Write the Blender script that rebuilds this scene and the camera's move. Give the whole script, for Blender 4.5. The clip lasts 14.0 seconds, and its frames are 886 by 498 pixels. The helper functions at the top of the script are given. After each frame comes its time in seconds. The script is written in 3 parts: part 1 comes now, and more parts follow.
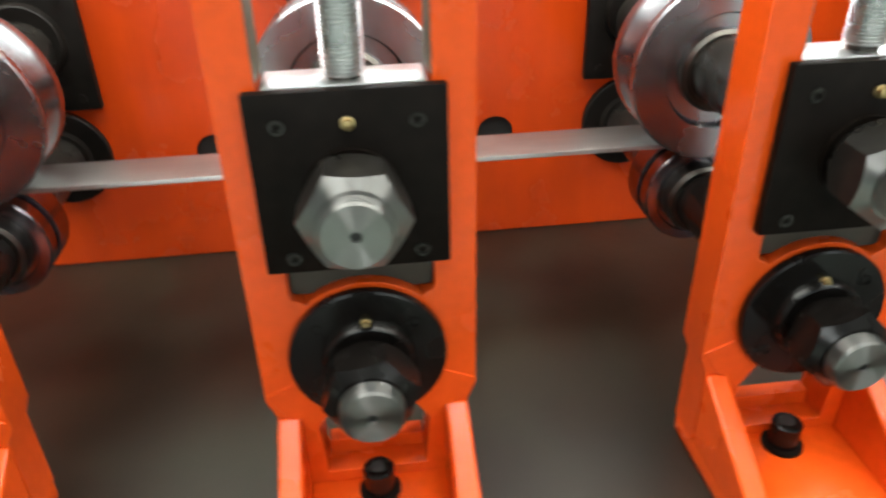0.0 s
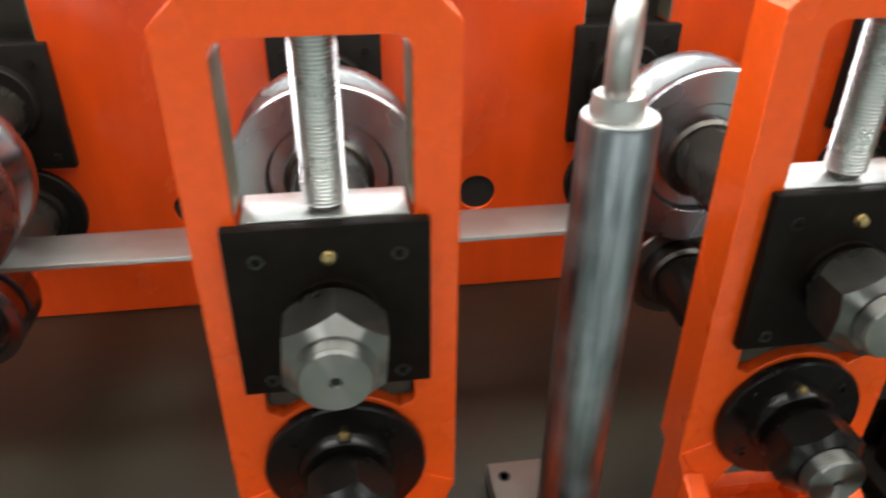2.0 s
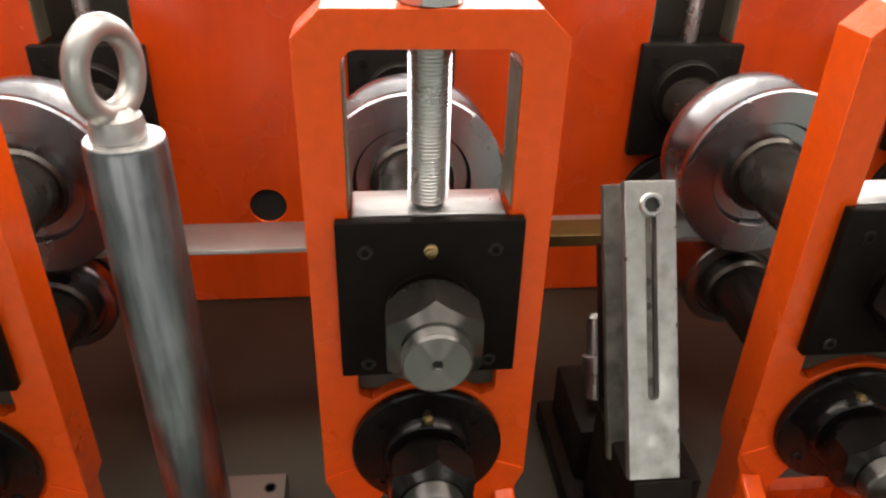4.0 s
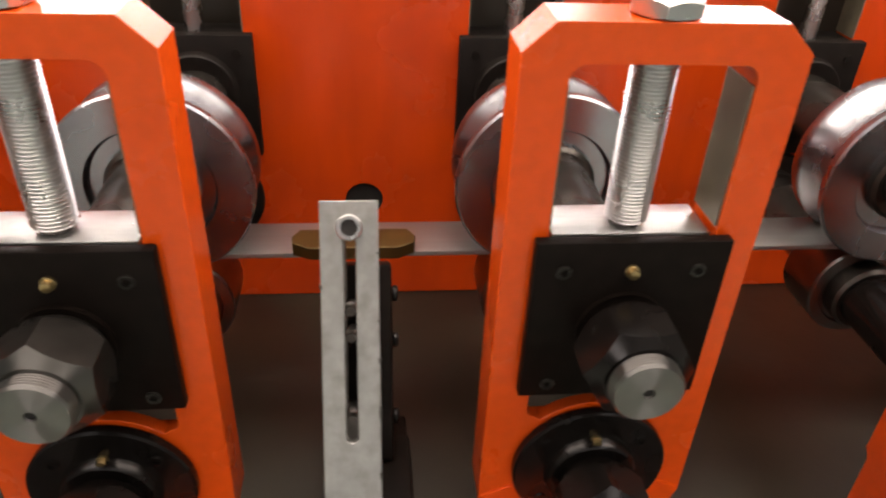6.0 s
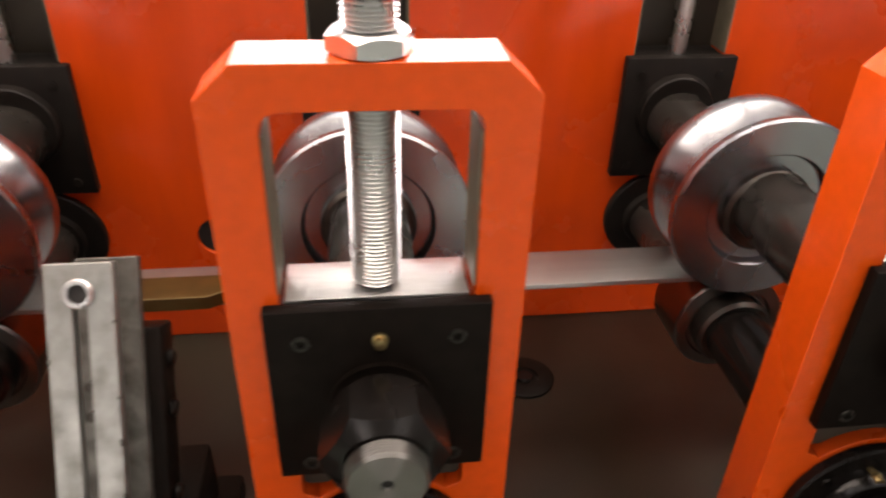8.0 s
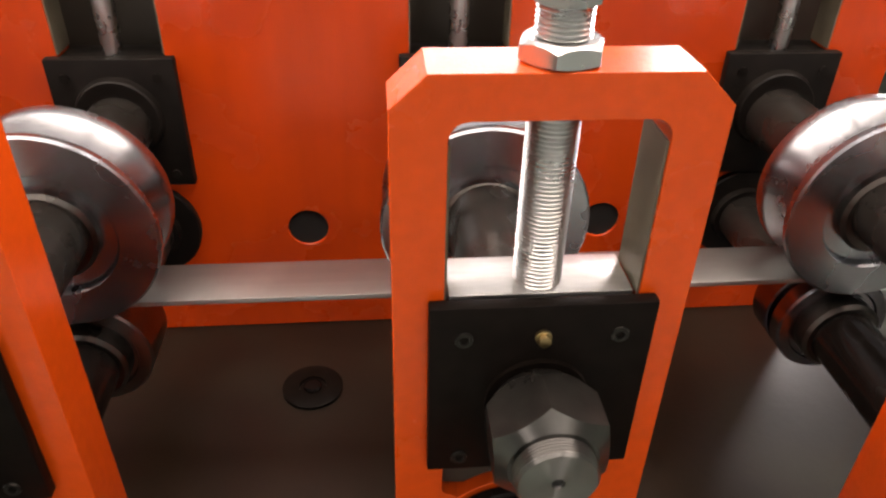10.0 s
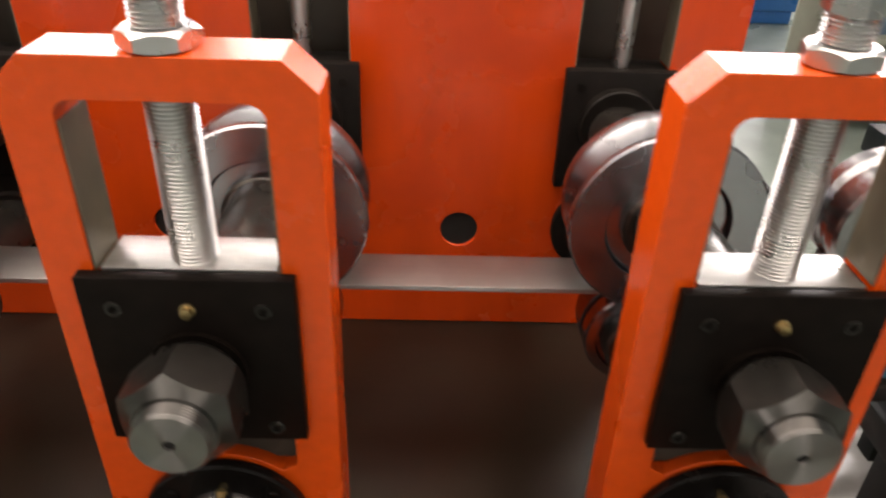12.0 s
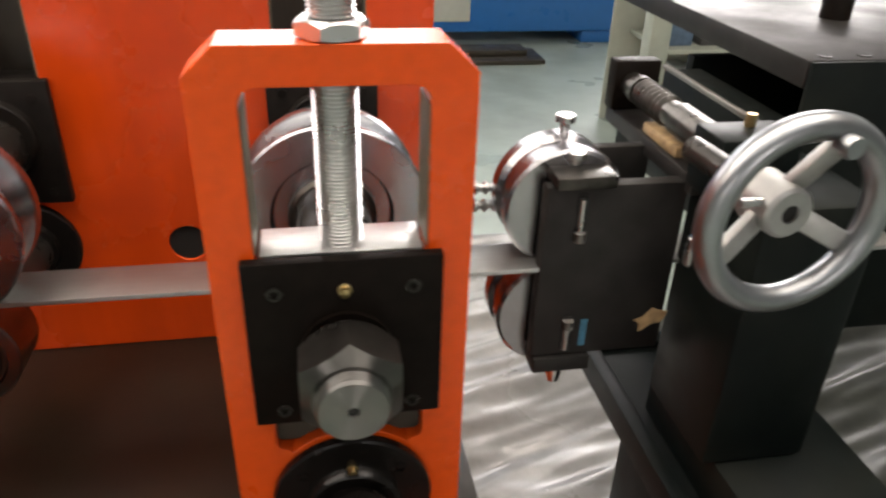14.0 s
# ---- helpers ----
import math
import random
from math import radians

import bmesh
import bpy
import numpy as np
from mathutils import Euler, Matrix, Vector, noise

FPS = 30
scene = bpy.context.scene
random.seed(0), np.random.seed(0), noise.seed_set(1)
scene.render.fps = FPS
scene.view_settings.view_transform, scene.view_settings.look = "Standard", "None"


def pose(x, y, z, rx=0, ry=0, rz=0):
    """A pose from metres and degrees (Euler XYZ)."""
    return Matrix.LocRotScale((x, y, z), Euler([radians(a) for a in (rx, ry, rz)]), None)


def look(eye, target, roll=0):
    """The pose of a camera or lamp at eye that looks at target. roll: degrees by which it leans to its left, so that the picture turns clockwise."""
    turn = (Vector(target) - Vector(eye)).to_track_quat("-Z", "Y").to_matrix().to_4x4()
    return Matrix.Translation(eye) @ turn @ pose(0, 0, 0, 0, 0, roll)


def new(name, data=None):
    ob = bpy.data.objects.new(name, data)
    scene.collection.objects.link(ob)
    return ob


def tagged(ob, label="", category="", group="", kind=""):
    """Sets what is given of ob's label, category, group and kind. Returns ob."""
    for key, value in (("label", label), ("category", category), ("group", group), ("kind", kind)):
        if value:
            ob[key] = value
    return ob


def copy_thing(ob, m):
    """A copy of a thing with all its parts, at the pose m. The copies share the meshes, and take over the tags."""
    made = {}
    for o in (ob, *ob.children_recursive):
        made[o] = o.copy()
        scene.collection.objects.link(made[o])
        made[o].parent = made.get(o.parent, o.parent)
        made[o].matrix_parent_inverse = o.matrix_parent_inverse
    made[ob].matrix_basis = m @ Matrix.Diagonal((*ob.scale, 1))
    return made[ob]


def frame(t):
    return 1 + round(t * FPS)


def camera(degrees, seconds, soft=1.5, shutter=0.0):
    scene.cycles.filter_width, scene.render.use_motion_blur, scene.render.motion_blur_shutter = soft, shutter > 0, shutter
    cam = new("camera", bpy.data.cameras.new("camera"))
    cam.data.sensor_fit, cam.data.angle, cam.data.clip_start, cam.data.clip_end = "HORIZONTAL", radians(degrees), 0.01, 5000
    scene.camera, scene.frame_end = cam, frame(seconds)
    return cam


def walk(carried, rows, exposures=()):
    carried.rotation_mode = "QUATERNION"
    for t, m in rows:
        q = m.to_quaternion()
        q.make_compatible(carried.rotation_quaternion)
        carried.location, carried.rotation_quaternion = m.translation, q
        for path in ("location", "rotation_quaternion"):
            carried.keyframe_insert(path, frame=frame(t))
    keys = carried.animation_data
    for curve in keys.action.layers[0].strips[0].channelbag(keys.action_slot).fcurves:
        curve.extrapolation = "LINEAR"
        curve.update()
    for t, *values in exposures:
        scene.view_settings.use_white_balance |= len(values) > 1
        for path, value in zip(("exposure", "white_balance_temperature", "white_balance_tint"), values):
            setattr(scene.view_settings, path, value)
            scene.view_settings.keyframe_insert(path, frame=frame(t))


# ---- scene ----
cam = camera(62.13, 14.0, soft=2.2, shutter=0.5)
# seconds, place, heading, tilt and lean of the carried camera
PATH = (
    (0, 0.009, -0.5396, 1.3175, -6.578, -30.585, -1.368),
    (0.5, 0.1655, -0.5438, 1.3553, -4.943, -33.713, 1.187),
    (1, 0.3067, -0.5721, 1.3823, -4.974, -33.334, 1.165),
    (1.5, 0.3732, -0.535, 1.3916, -5.843, -34.484, 0.251),
    (2, 0.4438, -0.4808, 1.4066, -8.465, -31.363, 0.48),
    (2.5, 0.5595, -0.4934, 1.4085, -7.518, -30.848, 2.441),
    (3, 0.6933, -0.5388, 1.4186, -6.384, -30.894, 2.041),
    (3.2, 0.7361, -0.555, 1.4178, -5.296, -30.568, 1.106),
    (5.3, 0.9164, -0.4447, 1.4338, -8.045, -30.893, 2.564),
    (5.5, 0.9646, -0.452, 1.4348, -7.265, -31.025, 2.835),
    (5.9, 1.064, -0.4585, 1.4302, -7.233, -32.304, 2.906),
    (6, 1.0859, -0.4621, 1.4326, -6.499, -32.669, 2.639),
    (6.5, 1.1568, -0.4634, 1.4347, -5.166, -32.764, 1.808),
    (7, 1.2135, -0.4783, 1.4353, -3.422, -32.192, 1.618),
    (7.5, 1.2347, -0.4521, 1.4343, -4.366, -31.161, 0.549),
    (8, 1.2718, -0.4002, 1.4356, -7.763, -32.154, 1.686),
    (8.5, 1.3867, -0.3841, 1.4223, -6.764, -33.511, 3.568),
    (9, 1.5033, -0.3997, 1.4248, -5.21, -34.081, 1.723),
    (9.2, 1.5421, -0.403, 1.4306, -5.317, -34.167, 1.438),
    (11.3, 1.6985, -0.3371, 1.4505, -6.143, -32.052, 1.648),
    (11.5, 1.7455, -0.3519, 1.4499, -4.48, -32.278, 2.425),
    (11.6, 1.7718, -0.3886, 1.4513, -3.592, -31.857, 3.46),
    (12, 1.8775, -0.4347, 1.4439, -1.804, -31.707, 2.15),
    (12.5, 1.961, -0.518, 1.439, 0.468, -31.115, 1.319),
    (13, 2.0173, -0.5197, 1.432, -1.364, -28.777, 0.399),
    (13.5, 2.0569, -0.47, 1.4211, -8.027, -29.609, 1.312),
    (14, 2.1218, -0.4915, 1.4241, -10.965, -29.022, 1.927),
)


def gaze(x, y, z, yaw, pitch, roll):
    a, b = radians(yaw), radians(pitch)
    ahead = Vector((-math.sin(a) * math.cos(b), math.cos(a) * math.cos(b), math.sin(b)))
    eye = Vector((x, y, z))
    return look(eye, eye + ahead, roll)


walk(cam, [(t, gaze(*row)) for t, *row in PATH],
     exposures=((0, 0.40, 6400, 5), (1.5, 0.26, 6400, 6), (3.0, -0.22, 6800, 12), (5.3, -0.26, 7500, 24), (9.0, -0.28, 7500, 24), (12.0, -0.42, 7500, 22), (14.0, -0.38, 7200, 18)))

# ---- world and light ----
world = bpy.data.worlds.new("world")
scene.world = world
world.use_nodes = True
sky = world.node_tree.nodes.new("ShaderNodeTexSky")
sky.sky_type, sky.sun_disc, sky.sun_elevation, sky.sun_rotation = "NISHITA", False, radians(40), radians(160)
world.node_tree.links.new(sky.outputs[0], world.node_tree.nodes["Background"].inputs[0])
world.node_tree.nodes["Background"].inputs[1].default_value = 0.1


def area_light(name, m, sx, sy, watts, colour):
    data = bpy.data.lights.new(name, "AREA")
    data.shape, data.size, data.size_y, data.energy, data.color = "RECTANGLE", sx, sy, watts, colour
    ob = new(name, data)
    ob.matrix_world = m
    return ob


HALL = (-7.0, 12.0, -7.0, 9.0, 0.0, 6.4)  # x, y, z limits of the workshop
LAMP_ROWS = [(-1.1, -0.30, 3.1, 24), (1.0, -0.30, 3.1, 24), (3.1, -0.30, 3.1, 24), (-1.1, 0.45, 3.1, 34), (1.0, 0.45, 3.1, 34), (3.1, 0.45, 3.1, 34), (-2.6, 5.2, 4.6, 24), (1.0, 5.2, 4.6, 24), (4.6, 5.2, 4.6, 24)]
WINDOWS = ((-3.8, 520), (1.6, 320), (7.6, 800))   # north side
SOUTH_WINDOWS = (-1.6, 3.9)
ROOF_FILL = ((-2.6, -3.3), (1.2, -3.3), (5.0, -3.3))   # unseen panes, added to bounce light up off the front floor
for lx, ly, lz, watts in LAMP_ROWS:
    area_light("ceiling_lamp_light", pose(lx, ly, lz - 0.05), 1.9, 0.6, watts, (1.0, 0.97, 0.9))
for wx, watts in WINDOWS:
    area_light("window_light", look((wx, HALL[3] - 0.12, 4.15), (wx, 0, 2.0)), 4.4, 2.4, watts, (0.93, 0.97, 1.0))
for rx, ry in ROOF_FILL:
    area_light("roof_fill_light", look((rx, ry, HALL[5] - 0.05), (rx, ry, 0)), 2.6, 2.2, 17, (1.0, 0.98, 0.94)).data.spread = radians(64)
for wx in SOUTH_WINDOWS:
    area_light("window_light", look((wx, HALL[2] + 0.12, 2.45), (wx, 0, 1.4)), 2.0, 1.7, 42, (1.0, 0.98, 0.94))

# ---- dimensions ----
Z0 = 1.05            # height of the stands' reference line over the floor
PITCH = 0.4279       # from stand to stand
N_FIRST, N_LAST = -1, 5
UPPER, LOWER = 0.014, -0.156   # shaft axes over the reference line
BASE = -0.341        # top of the machine bed
WALL_Y = 0.529       # face of the rear wall plate
Y_STRIP = (0.256, 0.326)
Z_STRIP = -0.0885


# ---- materials ----
def material(name, colour, rough=0.5, metal=0.0, var=0.25, scale=40.0, bump=0.08, bump_scale=None, stain=None, stain_scale=6.0, stain_amount=0.5,
             rough_var=0.12, coat=0.0, turned=0.0, stretch=(1, 1, 1), spec=0.5):
    m = bpy.data.materials.new(name)
    m.use_nodes = True
    nt = m.node_tree
    b = nt.nodes["Principled BSDF"]
    b.inputs["Metallic"].default_value = metal
    b.inputs["Coat Weight"].default_value = coat
    if turned:
        tan = nt.nodes.new("ShaderNodeTangent")
        tan.direction_type, tan.axis = "RADIAL", "Y"
        nt.links.new(tan.outputs[0], b.inputs["Tangent"])
        b.inputs["Anisotropic"].default_value = turned
        b.inputs["Anisotropic Rotation"].default_value = 0.25
    b.inputs["Coat Roughness"].default_value = 0.12
    b.inputs["Specular IOR Level"].default_value = spec
    tc = nt.nodes.new("ShaderNodeTexCoord")
    mp = nt.nodes.new("ShaderNodeMapping")
    mp.inputs["Scale"].default_value = stretch
    nt.links.new(tc.outputs["Object"], mp.inputs["Vector"])
    fine = nt.nodes.new("ShaderNodeTexNoise")
    fine.inputs["Scale"].default_value, fine.inputs["Detail"].default_value = scale, 6
    nt.links.new(mp.outputs[0], fine.inputs["Vector"])
    big = nt.nodes.new("ShaderNodeTexNoise")
    big.inputs["Scale"].default_value, big.inputs["Detail"].default_value = stain_scale, 5
    nt.links.new(tc.outputs["Object"], big.inputs["Vector"])
    ramp = nt.nodes.new("ShaderNodeMapRange")
    ramp.inputs["From Min"].default_value, ramp.inputs["From Max"].default_value = 0.3, 0.7
    ramp.inputs["To Min"].default_value, ramp.inputs["To Max"].default_value = 1 - var, 1 + var
    nt.links.new(fine.outputs["Fac"], ramp.inputs["Value"])
    mul = nt.nodes.new("ShaderNodeVectorMath")
    mul.operation = "SCALE"
    mul.inputs[0].default_value = colour
    nt.links.new(ramp.outputs[0], mul.inputs["Scale"])
    last = mul.outputs[0]
    if stain:
        sr = nt.nodes.new("ShaderNodeMapRange")
        sr.inputs["From Min"].default_value, sr.inputs["From Max"].default_value = 0.48, 0.72
        sr.inputs["To Max"].default_value = stain_amount
        nt.links.new(big.outputs["Fac"], sr.inputs["Value"])
        mx = nt.nodes.new("ShaderNodeMix")
        mx.data_type = "RGBA"
        nt.links.new(sr.outputs[0], mx.inputs["Factor"])
        nt.links.new(last, mx.inputs["A"])
        mx.inputs["B"].default_value = (*stain, 1)
        last = mx.outputs["Result"]
    nt.links.new(last, b.inputs["Base Color"])
    rr = nt.nodes.new("ShaderNodeMapRange")
    rr.inputs["From Min"].default_value, rr.inputs["From Max"].default_value = 0.3, 0.7
    rr.inputs["To Min"].default_value, rr.inputs["To Max"].default_value = max(0.03, rough - rough_var), min(1, rough + rough_var)
    nt.links.new(big.outputs["Fac"], rr.inputs["Value"])
    nt.links.new(rr.outputs[0], b.inputs["Roughness"])
    if bump:
        bn = nt.nodes.new("ShaderNodeTexNoise")
        bn.inputs["Scale"].default_value, bn.inputs["Detail"].default_value = bump_scale or scale * 2, 4
        nt.links.new(mp.outputs[0], bn.inputs["Vector"])
        bp = nt.nodes.new("ShaderNodeBump")
        bp.inputs["Strength"].default_value, bp.inputs["Distance"].default_value = bump, 0.002
        nt.links.new(bn.outputs["Fac"], bp.inputs["Height"])
        nt.links.new(bp.outputs[0], b.inputs["Normal"])
    return m


def glow(name, colour, strength):
    m = bpy.data.materials.new(name)
    m.use_nodes = True
    b = m.node_tree.nodes["Principled BSDF"]
    b.inputs["Base Color"].default_value = (*colour, 1)
    b.inputs["Emission Color"].default_value = (*colour, 1)
    b.inputs["Emission Strength"].default_value = strength
    return m


ORANGE = material("orange_paint", (0.71, 0.078, 0.0065), 0.25, spec=0.34, var=0.06, scale=90, bump=0.10, bump_scale=260, stain=(0.60, 0.060, 0.008), stain_scale=7, stain_amount=0.35, rough_var=0.08)
# Upright tone streaks put soft reflected bands into the paint colour.
ORANGE_WALL = material("orange_wall_paint_reflections", (0.60, 0.055, 0.005), 0.24, var=0.10, scale=22, bump=0.16, bump_scale=14, stain=(0.46, 0.038, 0.005), stain_scale=7, stain_amount=0.6, stretch=(1, 1, 0.16), rough_var=0.1)
BLACK = material("black_oxide_steel", (0.0062, 0.0044, 0.0034), 0.45, spec=0.06, var=0.3, scale=70, bump=0.06, stain=(0.007, 0.006, 0.005), stain_scale=14, stain_amount=0.4)
BLACK_GLOSS = material("oiled_black_steel", (0.0055, 0.0045, 0.004), 0.24, spec=0.22, var=0.3, scale=60, bump=0.04, stain=(0.007, 0.006, 0.005), stain_scale=12, stain_amount=0.4)
DARK_STEEL = material("dark_burnished_steel", (0.085, 0.078, 0.07), 0.36, metal=1.0, var=0.25, scale=60, bump=0.05, stain=(0.05, 0.04, 0.032), stain_scale=16, stain_amount=0.6)
STEEL = material("turned_steel", (0.215, 0.209, 0.198), 0.36, metal=1.0, turned=0.96, var=0.06, scale=50, bump=0.012, stain=(0.15, 0.14, 0.125), stain_scale=14, stain_amount=0.4, rough_var=0.03)
ROLL_STEEL = material("polished_roll_steel", (0.38, 0.385, 0.41), 0.27, metal=1.0, turned=0.6, var=0.05, scale=40, bump=0.012, stain=(0.25, 0.235, 0.26), stain_scale=9, stain_amount=0.4, rough_var=0.02)
BLUED_STEEL = material("blued_roll_steel", (0.24, 0.23, 0.25), 0.24, metal=1.0, turned=0.6, var=0.08, scale=40, bump=0.015, stain=(0.08, 0.055, 0.20), stain_scale=9, stain_amount=0.85, rough_var=0.03)
LOW_ROLL_STEEL = material("worn_roll_steel", (0.20, 0.195, 0.185), 0.30, metal=1.0, turned=0.5, var=0.12, scale=40, bump=0.02, stain=(0.12, 0.11, 0.10), stain_scale=10, stain_amount=0.6, rough_var=0.04)
HEAD_ROLL = material("polished_head_roll", (0.36, 0.35, 0.355), 0.26, metal=1.0, turned=0.5, var=0.06, scale=40, bump=0.012, stain=(0.22, 0.22, 0.27), stain_scale=9, stain_amount=0.5, rough_var=0.03)
SHAFT_STEEL = material("oily_shaft_steel", (0.036, 0.032, 0.028), 0.28, metal=0.6, var=0.25, scale=50, bump=0.05, stain=(0.03, 0.026, 0.022), stain_scale=14, stain_amount=0.6)
# Rear bearings' black, lifted and browned: their light is put into the colour.
BLACK_REAR_LIT = material("rear_lit_black_steel", (0.0075, 0.006, 0.005), 0.5, var=0.3, scale=50, bump=0.05, stain=(0.012, 0.010, 0.008), stain_scale=12, stain_amount=0.5, spec=0.12)
BAR_DARK = material("grimy_steel_bar", (0.11, 0.11, 0.098), 0.45, metal=0.6, var=0.25, scale=50, bump=0.08, stain=(0.035, 0.032, 0.026), stain_scale=45, stain_amount=0.85)
# Dark olive that holds the shade seen inside the wall slots.
RECESS_SHADE = material("olive_recess_shade", (0.022, 0.019, 0.013), 0.6, var=0.3, scale=14, bump=0.03)
ZINC = material("zinc_plated_steel", (0.58, 0.58, 0.575), 0.28, metal=1.0, var=0.04, scale=60, bump=0.015, stain=(0.52, 0.51, 0.49), stain_scale=22, stain_amount=0.2, rough_var=0.05)
MILLED = material("milled_bright_steel", (0.66, 0.66, 0.65), 0.38, metal=1.0, var=0.08, scale=45, bump=0.10, stain=(0.58, 0.57, 0.53), stain_scale=30, stain_amount=0.5, stretch=(1, 6, 1))
STRIP = material("galvanised_strip", (0.33, 0.335, 0.32), 0.42, metal=1.0, var=0.04, scale=30, bump=0.03, stretch=(0.05, 6, 1), stain=(0.56, 0.55, 0.54), stain_scale=10, stain_amount=0.4, rough_var=0.02)
CUT_EDGE = material("raw_machined_side", (0.14, 0.12, 0.082), 0.5, metal=0.3, var=0.2, scale=40, bump=0.12, stain=(0.05, 0.042, 0.03), stain_scale=20)
BED = material("oily_bed_plate", (0.0128, 0.0080, 0.0044), 0.42, metal=0.0, var=0.3, scale=9, bump=0.10, bump_scale=60, stain=(0.0195, 0.0185, 0.0105), stain_scale=3.5, stain_amount=0.9, rough_var=0.10, spec=0.36)
PLATE_DARK = material("dark_machined_steel", (0.045, 0.039, 0.029), 0.5, metal=0.3, var=0.2, scale=40, bump=0.12, stain=(0.05, 0.042, 0.03), stain_scale=20)
BRASS = material("brass", (0.46, 0.34, 0.16), 0.34, metal=1.0, var=0.1, bump=0.02)
BRONZE = material("bronze_guide", (0.07, 0.040, 0.009), 0.45, metal=0.6, var=0.2, bump=0.05, stain=(0.12, 0.075, 0.025))
BAR = material("ground_steel_bar", (0.285, 0.29, 0.275), 0.42, metal=0.75, var=0.14, scale=70, bump=0.10, stain=(0.17, 0.168, 0.15), stain_scale=55, stain_amount=0.5)
POST = material("drawn_steel_tube", (0.19, 0.205, 0.215), 0.40, metal=1.0, var=0.42, scale=22, bump=0.12, stretch=(5, 5, 0.5), stain=(0.30, 0.32, 0.34), stain_scale=24, stain_amount=0.6)
PLATE_GREY = material("ground_base_plate", (0.22, 0.208, 0.19), 0.40, metal=0.8, var=0.12, scale=24, bump=0.06, stain=(0.18, 0.165, 0.15), stain_scale=12, stain_amount=0.6)
NUT_FLAT = material("blackened_nut_flats", (0.030, 0.028, 0.025), 0.34, metal=0.7, var=0.25, scale=60, bump=0.05, stain=(0.025, 0.021, 0.018), stain_scale=20, stain_amount=0.6)
NUT_GREY = material("turned_grey_steel", (0.12, 0.116, 0.108), 0.36, metal=1.0, turned=0.9, var=0.08, scale=50, bump=0.015, stain=(0.10, 0.095, 0.085), stain_scale=16, stain_amount=0.5)
SCREW = material("blackened_socket_screw", (0.028, 0.026, 0.023), 0.32, metal=0.8, var=0.2, bump=0.02)
HOLE = material("dark_bore", (0.008, 0.007, 0.006), 0.7, var=0.2, bump=0)
MACHINE_DARK = material("dark_green_machine_paint", (0.0032, 0.0050, 0.0046), 0.50, spec=0.10, var=0.25, scale=30, bump=0.10, stain=(0.010, 0.0115, 0.009), stain_scale=8, stain_amount=0.7)
MACHINE_PLATE = material("blackened_side_plate", (0.020, 0.0185, 0.0175), 0.46, spec=0.25, var=0.3, scale=22, bump=0.08, stain=(0.03, 0.029, 0.027), stain_scale=9, metal=0.3)
RUST = material("bare_rusty_patch", (0.30, 0.20, 0.10), 0.6, var=0.4, scale=60, bump=0.2)
BLUE_MARK = material("blue_marking_paint", (0.03, 0.13, 0.20), 0.5, var=0.4, scale=90)
CHROME = material("chromed_handwheel", (0.29, 0.30, 0.31), 0.34, metal=1.0, var=0.05, bump=0.02, rough_var=0.05)
CAST = material("cast_aluminium", (0.37, 0.365, 0.35), 0.45, metal=0.75, var=0.08, scale=80, bump=0.10)
BLUE = material("blue_machine_paint", (0.02, 0.16, 0.48), 0.35, var=0.06, scale=12, bump=0.04)
GREY_GREEN = material("grey_green_cabinet_paint", (0.36, 0.39, 0.33), 0.45, var=0.06, scale=14, bump=0.04)
GREY_LIGHT = material("light_grey_cabinet_paint", (0.55, 0.56, 0.50), 0.45, var=0.05, scale=14, bump=0.04)
FLOOR = material("worn_green_grey_floor_paint", (0.30, 0.36, 0.32), 0.34, var=0.12, scale=5, bump=0.05, bump_scale=60, stain=(0.20, 0.235, 0.21), stain_scale=1.6, stain_amount=0.7)
FILM = material("crinkled_plastic_film", (0.27, 0.268, 0.258), 0.26, var=0.2, scale=9, bump=0.0, stain=(0.11, 0.108, 0.10), stain_scale=3, stain_amount=0.8, spec=0.7)
# Dark olive copy of the film, shade under the machine put into its colour.
SHADED_FILM = material("shaded_olive_film", (0.045, 0.046, 0.034), 0.42, var=0.25, scale=9, bump=0.0, stain=(0.02, 0.02, 0.015), stain_scale=4, stain_amount=0.8)
CONCRETE = material("painted_hall_wall", (0.36, 0.37, 0.36), 0.7, var=0.08, scale=4, bump=0.05)
CEIL = material("ceiling_sheet", (0.45, 0.46, 0.46), 0.7, var=0.06, scale=3, bump=0.03)
LAMP = glow("lamp_tube", (1.0, 0.97, 0.9), 9.0)
WINDOW_GLOW = glow("bright_window_pane", (0.9, 0.96, 1.0), 2.4)


# ---- mesh helpers ----
def box(bm, x0, x1, y0, y1, z0, z1, bevel=0.0, seg=2):
    g = bmesh.ops.create_cube(bm, size=1.0)["verts"]
    for v in g:
        v.co = Vector(((x0 + x1) / 2 + v.co.x * (x1 - x0), (y0 + y1) / 2 + v.co.y * (y1 - y0), (z0 + z1) / 2 + v.co.z * (z1 - z0)))
    if bevel:
        bmesh.ops.bevel(bm, geom=list({e for v in g for e in v.link_edges}), offset=bevel, segments=seg, profile=0.5, affect="EDGES")
    return bm


